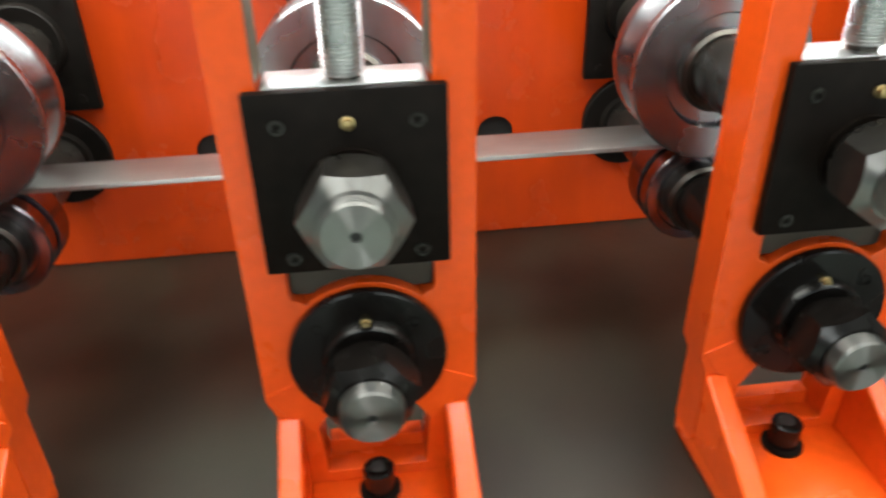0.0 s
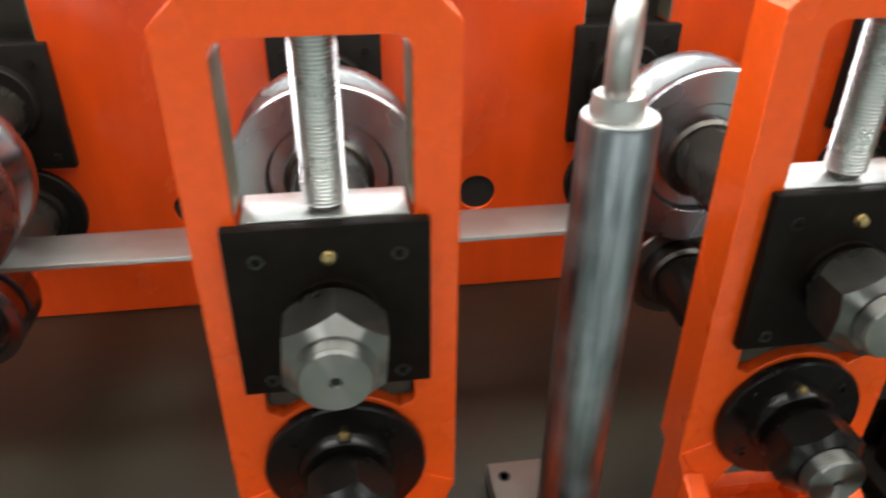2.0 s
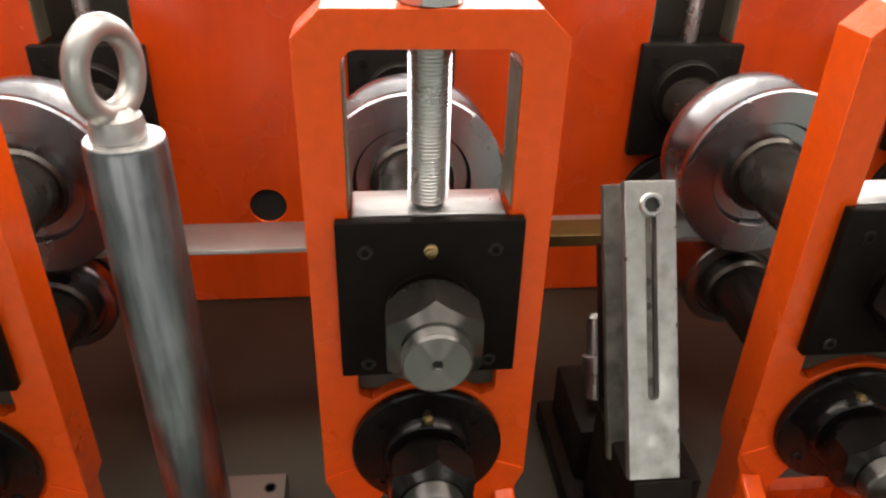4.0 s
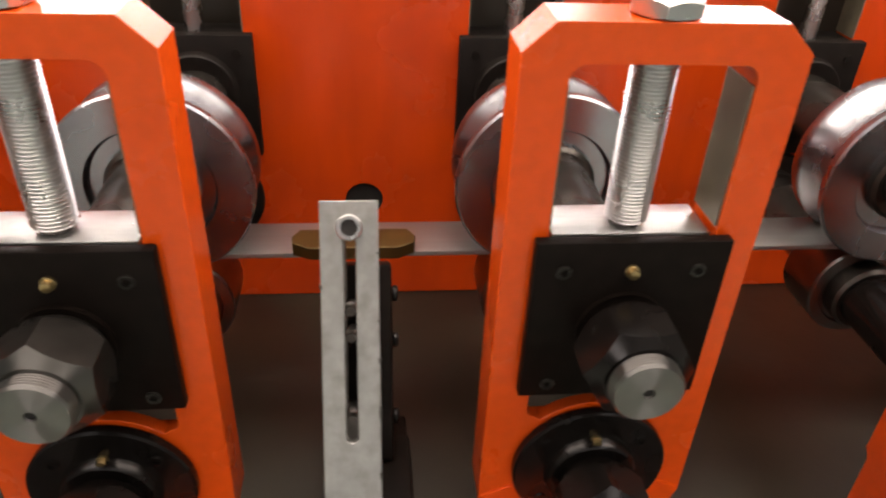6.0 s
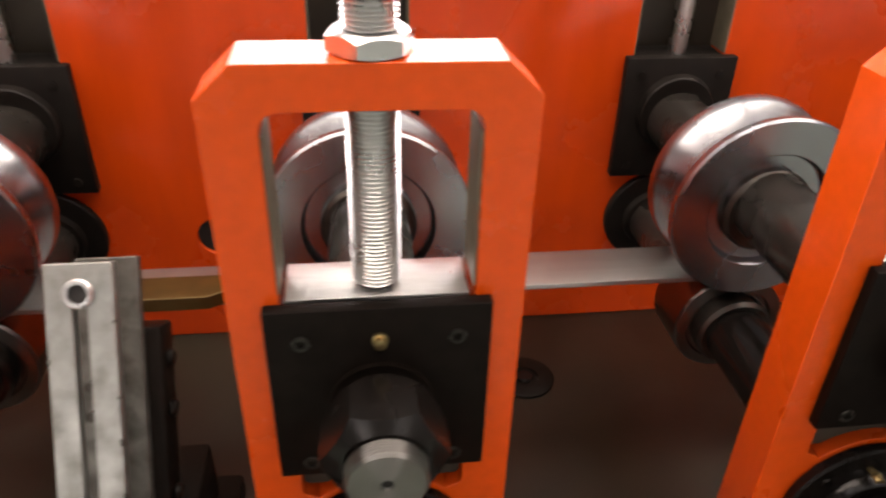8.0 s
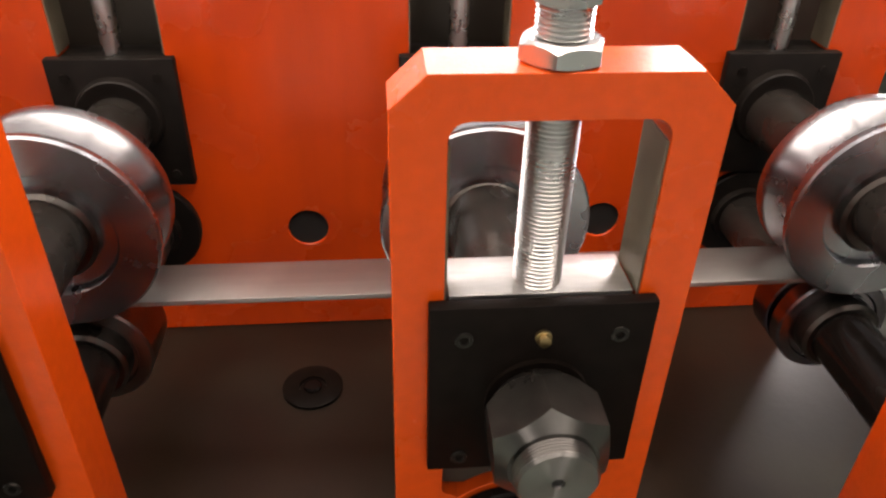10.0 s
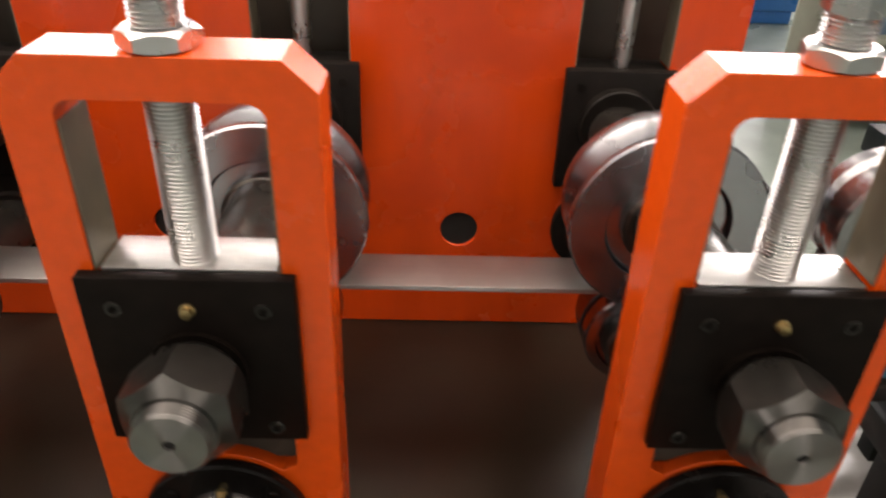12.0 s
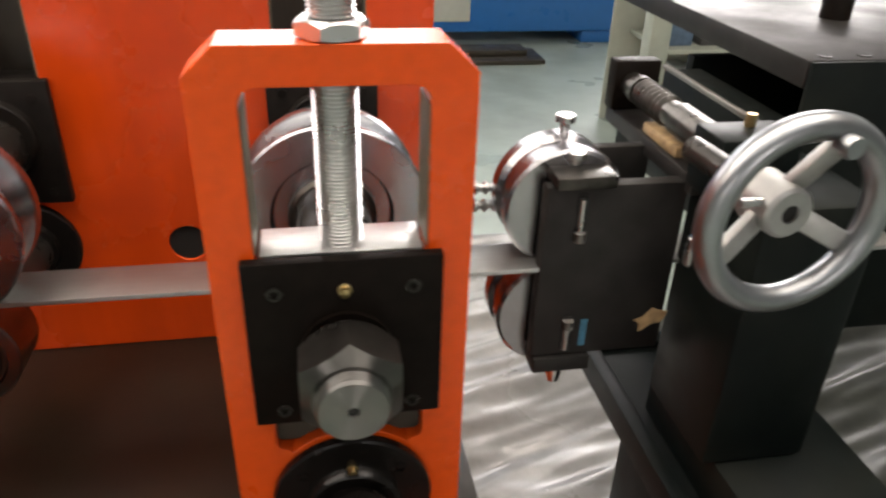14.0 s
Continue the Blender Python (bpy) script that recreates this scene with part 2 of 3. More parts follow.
def lathe(bm, profile, axis="y", centre=(0, 0, 0), seg=48, caps=True):
    """A turned body: profile rows are (place along the axis, radius)."""
    rings = []
    for a, r in profile:
        ring = []
        for i in range(seg):
            w = 2 * math.pi * i / seg
            u, v = r * math.cos(w), r * math.sin(w)
            co = {"y": (u, a, v), "z": (u, v, a), "x": (a, u, v)}[axis]
            ring.append(bm.verts.new(Vector(co) + Vector(centre)))
        rings.append(ring)
    for p, q in zip(rings, rings[1:]):
        for i in range(seg):
            bm.faces.new((p[i], p[(i + 1) % seg], q[(i + 1) % seg], q[i])).smooth = True
    if caps:
        bm.faces.new(rings[0])
        bm.faces.new(list(reversed(rings[-1])))
    bmesh.ops.recalc_face_normals(bm, faces=bm.faces)
    return bm


def rod(bm, r, a0, a1, axis="y", centre=(0, 0, 0), seg=32, chamfer=0.0):
    c = chamfer
    prof = [(a0, r - c), (a0 + c, r), (a1 - c, r), (a1, r - c)] if c else [(a0, r), (a1, r)]
    return lathe(bm, prof, axis, centre, seg)


def hexagon(bm, across, y0, y1, centre=(0, 0, 0), turn=0.0, axis="y", cut=0.12, rings=(0, 1, 2, 3), rear=0.4):
    """A hex nut whose corners are turned off towards y0 (and y1)."""
    r0 = across / 2 * (1 - cut)
    step = 1 if y1 > y0 else -1
    outer = []
    for k in rings:
        ring = []
        for i in range(48):
            w = 2 * math.pi * i / 48 + radians(turn)
            d = (2 * math.pi * i / 48 + 1e-9) % (math.pi / 3) - math.pi / 6
            rr = r0 if k in (0, 3) else across / 2 / math.cos(d)
            y = (y0, y0 + step * (rr - r0) * 0.68, y1 - step * (rr - r0) * rear, y1)[k]
            u, v = rr * math.cos(w), rr * math.sin(w)
            co = (u, y, v) if axis == "y" else (u, v, y)
            ring.append(bm.verts.new(Vector(co) + Vector(centre)))
        outer.append(ring)
    for p, q in zip(outer, outer[1:]):
        for i in range(48):
            bm.faces.new((p[i], p[(i + 1) % 48], q[(i + 1) % 48], q[i]))
    if rings[0] == 0:
        bm.faces.new(outer[0])
    if rings[-1] == 3:
        bm.faces.new(list(reversed(outer[-1])))
    bmesh.ops.recalc_face_normals(bm, faces=bm.faces)
    return bm


def arc(cx, cz, r, a0, a1, n):
    return [(cx + r * math.cos(radians(a0 + (a1 - a0) * i / n)), cz + r * math.sin(radians(a0 + (a1 - a0) * i / n))) for i in range(n + 1)]


def sheet_with_holes(bm, outline, holes, y0, y1):
    """A plate in the xz plane, with real openings, from y0 to y1."""
    edges = []
    for loop in (outline, *holes):
        vs = [bm.verts.new((x, y0, z)) for x, z in loop]
        edges += [bm.edges.new((a, b)) for a, b in zip(vs, vs[1:] + vs[:1])]
    bmesh.ops.triangle_fill(bm, use_beauty=True, use_dissolve=False, edges=edges)
    flat = list(bm.faces)
    out = bmesh.ops.extrude_face_region(bm, geom=flat)
    for v in out["geom"]:
        if isinstance(v, bmesh.types.BMVert):
            v.co.y = y1
    bmesh.ops.recalc_face_normals(bm, faces=bm.faces)
    return bm


def part(name, bm, mat, parent=None, label="", bevel=0.0):
    me = bpy.data.meshes.new(name)
    bm.to_mesh(me)
    bm.free()
    me.materials.append(mat)
    me.set_sharp_from_angle(angle=radians(32))
    ob = new(name, me)
    if parent:
        ob.parent = parent
    if label:
        ob["label"] = label
    if bevel:
        mod = ob.modifiers.new("edge", "BEVEL")
        mod.width, mod.segments, mod.limit_method, mod.angle_limit = bevel, 2, "ANGLE", radians(50)
    return ob


def thing(name, m, label, category, group="", kind=""):
    e = new(name)
    e.empty_display_size = 0.05
    e.matrix_world = m
    return tagged(e, label, category, group, kind)


def B():
    return bmesh.new()


# ---- the hall ----
hx0, hx1, hy0, hy1, hz0, hz1 = HALL
tagged(part("floor", box(B(), hx0, hx1, hy0, hy1, -0.1, 0), FLOOR), "worn grey-green painted workshop floor", "floor", kind="structure")
roof_holes = [[(rx - 1.4, ry - 1.2), (rx + 1.4, ry - 1.2), (rx + 1.4, ry + 1.2), (rx - 1.4, ry + 1.2)] for rx, ry in ROOF_FILL]
roof = sheet_with_holes(B(), [(hx0, hy0), (hx1, hy0), (hx1, hy1), (hx0, hy1)], roof_holes, 0.0, 0.1)
bmesh.ops.transform(roof, matrix=Matrix(((1, 0, 0, 0), (0, 0, 1, 0), (0, 1, 0, hz1), (0, 0, 0, 1))), verts=roof.verts)
bmesh.ops.recalc_face_normals(roof, faces=roof.faces)
# Glowing panes for the added fill lights in the roof.
for i, (rx, ry) in enumerate(ROOF_FILL):
    tagged(part(f"window_{i + 4}", box(B(), rx - 1.4, rx + 1.4, ry - 1.2, ry + 1.2, hz1 + 0.05, hz1 + 0.07), WINDOW_GLOW), "unseen roof pane added as fill light", "roof light", kind="structure")
tagged(part("ceiling", roof, CEIL), "plain grey workshop ceiling", "ceiling", kind="structure")
south = [[(wx - 1.05, 1.55), (wx + 1.05, 1.55), (wx + 1.05, 3.35), (wx - 1.05, 3.35)] for wx in SOUTH_WINDOWS]
tagged(part("wall_south", sheet_with_holes(B(), [(hx0, 0), (hx1, 0), (hx1, hz1), (hx0, hz1)], south, hy0 - 0.2, hy0), CONCRETE), "painted workshop wall with windows", "wall", kind="structure")
for i, wx in enumerate(SOUTH_WINDOWS):
    tagged(part(f"window_{i + 7}", box(B(), wx - 1.05, wx + 1.05, hy0 - 0.1, hy0 - 0.08, 1.55, 3.35), WINDOW_GLOW), "bright workshop window", "window", kind="structure")
for nm, b in (("wall_west", (hx0 - 0.2, hx0, hy0, hy1, 0, hz1)), ("wall_east", (hx1, hx1 + 0.2, hy0, hy1, 0, hz1))):
    tagged(part(nm, box(B(), *b), CONCRETE), "plain painted workshop wall", "wall", kind="structure")
openings = [[(wx - 2.25, 2.9), (wx + 2.25, 2.9), (wx + 2.25, 5.4), (wx - 2.25, 5.4)] for wx, _ in WINDOWS]
tagged(part("wall_north", sheet_with_holes(B(), [(hx0, 0), (hx1, 0), (hx1, hz1), (hx0, hz1)], openings, hy1, hy1 + 0.2), CONCRETE), "painted workshop wall with high windows", "wall", kind="structure")
for i, (wx, _) in enumerate(WINDOWS):
    tagged(part(f"window_{i + 1}", box(B(), wx - 2.25, wx + 2.25, hy1 + 0.08, hy1 + 0.1, 2.9, 5.4), WINDOW_GLOW), "bright high workshop window", "window", kind="structure")
for lx, ly, lz, _ in LAMP_ROWS:
    t = thing("ceiling_lamp", pose(lx, ly, lz), "wide white four-tube lamp hung under the ceiling", "lamp", "ceiling lamps")
    part("housing", box(B(), -1.02, 1.02, -0.36, 0.36, 0.0, 0.08, 0.01), CEIL, t)
    for ty in (-0.26, -0.09, 0.09, 0.26):
        part("tube", rod(B(), 0.018, -0.98, 0.98, "x", (0, ty, -0.022), 12), LAMP, t)
    for yy in (-0.9, 0.9):
        part("hanger", rod(B(), 0.008, 0.08, HALL[5] - lz, "z", (yy, 0, 0), 8), CEIL, t)

# ---- machine bed and rear wall plate ----
X_END = 2.296
bed = thing("machine_bed", pose(0, 0, Z0), "dark oily steel bed plate on an orange frame", "machine bed")
part("bed_plate", box(B(), -1.3, 2.30, -0.34, 0.75, BASE - 0.03, BASE, 0.003), BED, bed)
part("bed_frame", box(B(), -1.28, 2.27, -0.30, 0.70, -Z0, BASE - 0.03, 0.01), ORANGE, bed)
base_holes = thing("bed_socket", pose(1.504, 0.384, Z0 + BASE), "dark round socket set into the bed plate", "socket")
part("collar", lathe(B(), [(0.0, 0.042), (0.004, 0.042), (0.005, 0.040), (0.005, 0.019), (0.001, 0.018)], "z", seg=36), BLACK, base_holes)
part("plug", rod(B(), 0.012, 0.001, 0.007, "z", seg=20, chamfer=0.002), BLACK_GLOSS, base_holes)

WALL_TOP = 0.31
outline = [(-1.3, BASE + 0.001), (X_END, BASE + 0.001), (X_END, WALL_TOP), (-1.3, WALL_TOP)]
holes = []
for n in range(N_FIRST, N_LAST + 1):
    cx = n * PITCH
    holes.append([(cx - 0.064, -0.06), (cx + 0.064, -0.06)] + arc(cx + 0.052, 0.268, 0.012, 0, 90, 4) + arc(cx - 0.052, 0.268, 0.012, 90, 180, 4))
    holes.append(list(reversed(arc(cx, LOWER, 0.05, 0, 345, 23))))
    if n < N_LAST:
        holes.append(arc(cx + 0.2187, -0.166, 0.0285, 0, 345, 23))
wall = thing("rear_wall_plate", pose(0, 0, Z0), "long orange painted rear stand plate with bores", "machine wall")
part("plate", sheet_with_holes(B(), outline, holes, WALL_Y, WALL_Y + 0.045), ORANGE_WALL, wall, bevel=0.0012)
for n in range(N_FIRST, N_LAST + 1):
    cx = n * PITCH
    if n < N_LAST:
        # Black disc added in place of the dark inside of the bore.
        part("bore_fill", rod(B(), 0.0283, WALL_Y + 0.004, WALL_Y + 0.03, "y", (cx + 0.2187, 0, -0.166), 32), HOLE, wall, "black disc added inside the bore")
    for sd in (-1, 1):
        x = cx + sd * 0.0639
        part("slot_liner", box(B(), min(x, x - sd * 0.002), max(x, x - sd * 0.002), WALL_Y + 0.001, WALL_Y + 0.044, 0.09, 0.266), CUT_EDGE, wall)
# Sheet added behind the wall; its colour stands for the shade there.
part("recess_backdrop", box(B(), -1.3, X_END - 0.004, WALL_Y + 0.14, WALL_Y + 0.16, BASE + 0.001, WALL_TOP), RECESS_SHADE, wall, "added dark sheet standing for the shade behind slots and bores")


# ---- threaded rods ----
def threaded(bm, r, a0, a1, lead, depth, axis="z", centre=(0, 0, 0), seg=28):
    prof, a = [(a0, r - depth)], a0
    while a < a1 - lead:
        prof += [(a + lead * 0.08, r - depth), (a + lead * 0.45, r), (a + lead * 0.55, r), (a + lead * 0.92, r - depth)]
        a += lead
    prof.append((a1, r - depth))
    return lathe(bm, prof, axis, centre, seg)


# ---- one stand with everything that is bolted to it ----
def stand(m):
    t = thing("roll_stand", m, "orange painted steel stand plate with chamfered top", "machine stand", "roll stands in a row")
    W, C, TOP, SH, T = 0.100, 0.0783, 0.2554, 0.2347, 0.045
    out = [(-W, -0.205), (-W, SH), (-C, TOP), (C, TOP), (W, SH), (W, -0.205), (0.092, -0.225), (0.092, BASE + 0.022), (-0.092, BASE + 0.022), (-0.092, -0.225)]
    out.reverse()
    win = (arc(0.0535, 0.2145, 0.0125, 0, 90, 5) + arc(-0.0535, 0.2145, 0.0125, 90, 180, 5)
           + [(-0.066, -0.05), (-0.0635, -0.052)] + arc(-0.0565, -0.0885, 0.007, 180, 270, 4)
           + arc(0, LOWER, 0.0755, 132, 48, 12) + arc(0.0565, -0.0885, 0.007, 270, 360, 4) + [(0.0635, -0.052), (0.066, -0.05)])
    low = [(-0.056, -0.214), (0.056, -0.214), (0.050, BASE + 0.036), (-0.050, BASE + 0.036)]
    part("plate", sheet_with_holes(B(), out, [win, low], 0.0, T), ORANGE, t, bevel=0.0016)
    part("slide_bottom", box(B(), -0.0630, 0.0630, 0.012, 0.044, -0.0950, -0.0590), PLATE_DARK, t, "dark machined slide end")
    # window cheeks of bare metal
    for s in (-1, 1):
        x = s * 0.0658
        part("cheek", box(B(), min(x, x - s * 0.0015), max(x, x - s * 0.0015), 0.002, T - 0.001, 0.10, 0.212), CUT_EDGE, t, "bare machined window side")
    # round boss line below the flange
    for a0, a1 in ((203, 238), (302, 337)):
        pad = arc(0, LOWER, 0.1065, a0, a1, 12) + arc(0, LOWER, 0.0735, a1, a0, 12)
        part("pad", sheet_with_holes(B(), [(max(-0.0995, min(0.0995, x)), z) for x, z in pad], [], -0.0022, 0.0005), ORANGE, t, bevel=0.0008)
    # foot
    part("foot_plate", box(B(), -0.092, 0.092, -0.135, T, BASE, BASE + 0.022, 0.004), ORANGE, t)
    for s in (-1, 1):
        bm = B()
        v = [bm.verts.new((x, y, z)) for x in sorted((s * 0.069, s * 0.092)) for y, z in ((0.0, -0.226), (0.0, BASE + 0.02), (-0.133, BASE + 0.02), (-0.133, BASE + 0.040))]
        a, b = v[:4], v[4:]
        bm.faces.new(a), bm.faces.new(list(reversed(b)))
        for i in range(4):
            bm.faces.new((a[i], a[(i + 1) % 4], b[(i + 1) % 4], b[i]))
        bmesh.ops.recalc_face_normals(bm, faces=bm.faces)
        part("rib", bm, ORANGE, t, bevel=0.003)
    part("recess_back", box(B(), -0.0478, 0.0478, 0.026, T - 0.002, BASE + 0.0222, -0.2880), ORANGE, t)
    bolt = part("foot_bolt", rod(B(), 0.0155, BASE + 0.022, BASE + 0.055, "z", (0, -0.018, 0), 24, 0.002), BLACK_GLOSS, t, "black socket head bolt")
    part("socket", rod(B(), 0.008, BASE + 0.0545, BASE + 0.0555, "z", (0, -0.018, 0), 6), HOLE, bolt)
    part("washer", rod(B(), 0.021, BASE + 0.022, BASE + 0.026, "z", (0, -0.018, 0), 28), BLACK, t)
    return t


def bearing_block(m):
    t = thing("bearing_block", m, "black cover plate on a bright milled bearing block", "bearing block", "sliding bearing blocks")
    part("body", box(B(), -0.0625, 0.0625, 0.003, 0.048, -0.058, 0.096, 0.0012), MILLED, t, "bright milled steel block")
    cover = part("cover", box(B(), -0.0765, 0.0765, -0.0115, -0.0008, -0.0575, 0.0963, 0.0014), BLACK, t)
    for sx in (-1, 1):
        for z in (0.070, -0.044):
            s = part("screw", lathe(B(), [(-0.0113, 0.0064), (-0.0128, 0.0060), (-0.0128, 0.0034), (-0.0110, 0.0032), (-0.0110, 0.001)], "y", (sx * 0.053, 0, z), 18), SCREW, cover)
            part("socket", rod(B(), 0.0031, -0.0112, -0.0108, "y", (sx * 0.053, 0, z), 6), HOLE, s)
    part("grease_nipple", lathe(B(), [(-0.0115, 0.0055), (-0.0140, 0.0058), (-0.0145, 0.0042), (-0.0165, 0.0040), (-0.0170, 0.0046), (-0.0190, 0.0042), (-0.0196, 0.0018)], "y", (0, 0, 0.071), 14), BRASS, t, "brass grease nipple")
    return t


def adjusting_screw(m):
    t = thing("adjusting_screw", m, "bright zinc plated threaded adjusting screw with hex nut", "screw", "adjusting screws")
    part("thread", threaded(B(), 0.0168, 0.098, 0.288, 0.0031, 0.0017, seg=40), ZINC, t)
    part("foot", rod(B(), 0.0125, 0.0925, 0.099, "z", (0, 0, 0), 24), DARK_STEEL, t)
    part("lock_nut", hexagon(B(), 0.046, 0.2690, 0.2556, turn=12, axis="z", cut=0.08), ZINC, t)
    part("head_nut", hexagon(B(), 0.036, 0.309, 0.287, turn=20, axis="z", cut=0.2), ZINC, t)
    part("cap", rod(B(), 0.0150, 0.309, 0.335, "z", (0, 0, 0), 28, 0.002), BRASS, t, "brass cap")
    for o in t.children:
        o.location.y = 0.023
    return t


def lower_bearing(m):
    t = thing("flange_bearing", m, "black round bearing flange with grease nipple", "bearing", "lower flange bearings")
    fl = part("flange", lathe(B(), [(-0.0005, 0.0705), (-0.002, 0.0718), (-0.0095, 0.0718), (-0.0115, 0.070), (-0.0115, 0.043), (-0.020, 0.041), (-0.022, 0.039), (-0.022, 0.024), (0.02, 0.024), (0.02, 0.05), (-0.0005, 0.05)], "y", seg=72, caps=False), BLACK_GLOSS, t)
    for a in (40, 140, 220, 320):
        part("screw", lathe(B(), [(-0.0113, 0.0062), (-0.0135, 0.0058), (-0.0135, 0.0034), (-0.0116, 0.0032)], "y", (0.056 * math.cos(radians(a)), 0, 0.056 * math.sin(radians(a))), 18), BLACK_GLOSS, fl)
    part("grease_nipple", lathe(B(), [(-0.0115, 0.0052), (-0.0140, 0.0058), (-0.0145, 0.0042), (-0.0165, 0.0040), (-0.0170, 0.0046), (-0.0190, 0.0042), (-0.0196, 0.0018)], "y", (0, 0, 0.0405), 14), BRASS, t, "brass grease nipple")
    return t


# profiles run from the back face over the rim to the recessed front face
UP_ROLL = [(0.333, 0.050), (0.333, 0.0880), (0.3285, 0.1000), (0.3255, 0.1028), (0.3220, 0.1035), (0.3120, 0.1035), (0.3065, 0.1010), (0.2830, 0.0885), (0.2745, 0.0885), (0.2590, 0.1005), (0.2555, 0.1052), (0.2525, 0.1068),
           (0.2460, 0.1068), (0.2437, 0.1045), (0.2437, 0.0680), (0.2455, 0.0662), (0.2545, 0.0640), (0.2545, 0.040)]
LOW_ROLL = [(0.327, 0.036), (0.327, 0.0635), (0.3245, 0.0660), (0.2600, 0.0660), (0.2575, 0.0640), (0.2570, 0.0520), (0.2600, 0.0500), (0.2600, 0.034)]
RIBBED_ROLL = [(0.327, 0.036), (0.327, 0.0635), (0.3245, 0.0660), (0.2905, 0.0660), (0.2885, 0.0645), (0.2875, 0.0575), (0.2815, 0.0560), (0.2800, 0.0640), (0.2780, 0.0660), (0.2600, 0.0660), (0.2575, 0.0640),
               (0.2570, 0.0530), (0.2600, 0.0510), (0.2600, 0.034)]


def shaft(m, upper, nut, turn, y_end, blued, drop):
    """One shaft with its roll; drop sets the roll below the front end's axis."""
    what = "upper" if upper else "lower"
    t = thing(f"{what}_roll_shaft", m, f"{'grey steel' if nut is STEEL else 'dark steel'} {what} shaft with forming roll and hex nut", "roll shaft", f"{what} roll shafts")
    rows = UP_ROLL if upper else RIBBED_ROLL if blued else LOW_ROLL
    roll = part("forming_roll", lathe(B(), rows, "y", (0, 0, -drop), 96, caps=False), BLUED_STEEL if blued else ROLL_STEEL if upper else LOW_ROLL_STEEL, t, "polished grooved steel roll" if upper or blued else "")
    rr = 0.0485 if upper else 0.0455
    front = 0.2415 if upper else 0.2350
    part("spacer", lathe(B(), [(0.262, rr), (front + 0.004, rr), (front, rr - 0.004), (front, 0.034)], "y", (0, 0, -drop), 56, caps=False), DARK_STEEL, t)
    part("sleeve", rod(B(), 0.040 if upper else 0.036, 0.049, 0.262 if upper else 0.24, "y", (0, 0, -drop / 2), 56, 0.002), SHAFT_STEEL if upper else BLACK_GLOSS, t, "dark oily sleeve")
    part("rear_sleeve", rod(B(), 0.040 if upper else 0.036, 0.326, WALL_Y + 0.03, "y", (0, 0, -drop), 40), SHAFT_STEEL, t)
    body = 0.0755 if upper else 0.074
    face = -0.073 if upper else -0.0735
    back = -0.014 if upper else -0.0225
    n = part("hex_nut", hexagon(B(), body, face, back, turn=turn, cut=0.20, rings=(1, 2, 3), rear=1.5), NUT_FLAT if upper and nut is not BLACK_GLOSS else nut, t, "dark steel flats")
    part("nut_face", hexagon(B(), body, face, back, turn=turn, cut=0.20, rings=(0, 1)), nut, n, "turned chamfered front" if nut is not BLACK_GLOSS else "")
    if upper:
        part("washer", rod(B(), 0.037, -0.016, -0.0117, "y", seg=48), BLACK, t)
    r, lead = 0.0275, 0.0024
    grooves = int((face + 0.001 - y_end) / lead) - 1
    rows = [(0.05, r)]
    for k in range(grooves):
        a = face + 0.001 - lead * k
        rows += [(a, r), (a - lead * 0.25, r), (a - lead * 0.55, r - 0.0014), (a - lead * 0.7, r - 0.0014)]
    rows += [(y_end + 0.002, r), (y_end, r - 0.002), (y_end, 0.0045), (y_end + 0.008, 0.003)]
    e = part("shaft_end", lathe(B(), rows, "y", seg=56, caps=False), STEEL, t, "turned bright shaft end with thread")
    part("centre_bore", rod(B(), 0.0046, y_end + 0.002, y_end + 0.006, "y", seg=16), HOLE, e)
    return t


def rear_bearing(m):
    t = thing("rear_bearing", m, "black rear bearing block and round flange on the wall", "bearing block", "rear bearings")
    part("block", box(B(), -0.0765, 0.0765, -0.016, -0.001, -0.083, 0.0896, 0.0018), BLACK_REAR_LIT, t)
    part("body", box(B(), -0.062, 0.062, 0.002, 0.046, -0.055, 0.088, 0.002), BLACK_REAR_LIT, t)
    part("boss", lathe(B(), [(-0.016, 0.054), (-0.026, 0.052), (-0.028, 0.050), (-0.028, 0.030)], "y", (0, 0, UPPER), 48, caps=False), BLACK_REAR_LIT, t)
    for sx in (-1, 1):
        for z in (0.066, -0.066):
            part("screw", rod(B(), 0.006, -0.0185, -0.0158, "y", (sx * 0.055, 0, z), 16), BLACK_REAR_LIT, t)
    part("flange", lathe(B(), [(-0.0005, 0.0705), (-0.010, 0.0712), (-0.012, 0.069), (-0.012, 0.045), (-0.022, 0.043), (-0.022, 0.03)], "y", (0, 0, LOWER), 56, caps=False), BLACK_REAR_LIT, t)
    part("screw_rod", rod(B(), 0.0125, 0.088, 0.39, "z", (0, 0.012, 0), 24), ZINC, t, "bright adjusting screw in the slot")
    return t


NUTS = {-1: STEEL, 0: STEEL, 1: STEEL, 2: NUT_GREY, 3: BLACK_GLOSS, 4: NUT_GREY, 5: NUT_GREY}
TURNS = {-1: 10, 0: -3, 1: 25, 2: 30, 3: 0, 4: 35, 5: 30}
kinds = []
for make in (stand, bearing_block, adjusting_screw):
    kinds.append(make(pose(N_FIRST * PITCH, 0, Z0)))
kinds.append(lower_bearing(pose(N_FIRST * PITCH, 0, Z0 + LOWER)))
kinds.append(rear_bearing(pose(N_FIRST * PITCH, WALL_Y, Z0)))
LIFT = {-1: 0, 0: -0.001, 1: -0.003, 2: -0.0025, 3: -0.0015, 4: 0.0065, 5: 0.002}
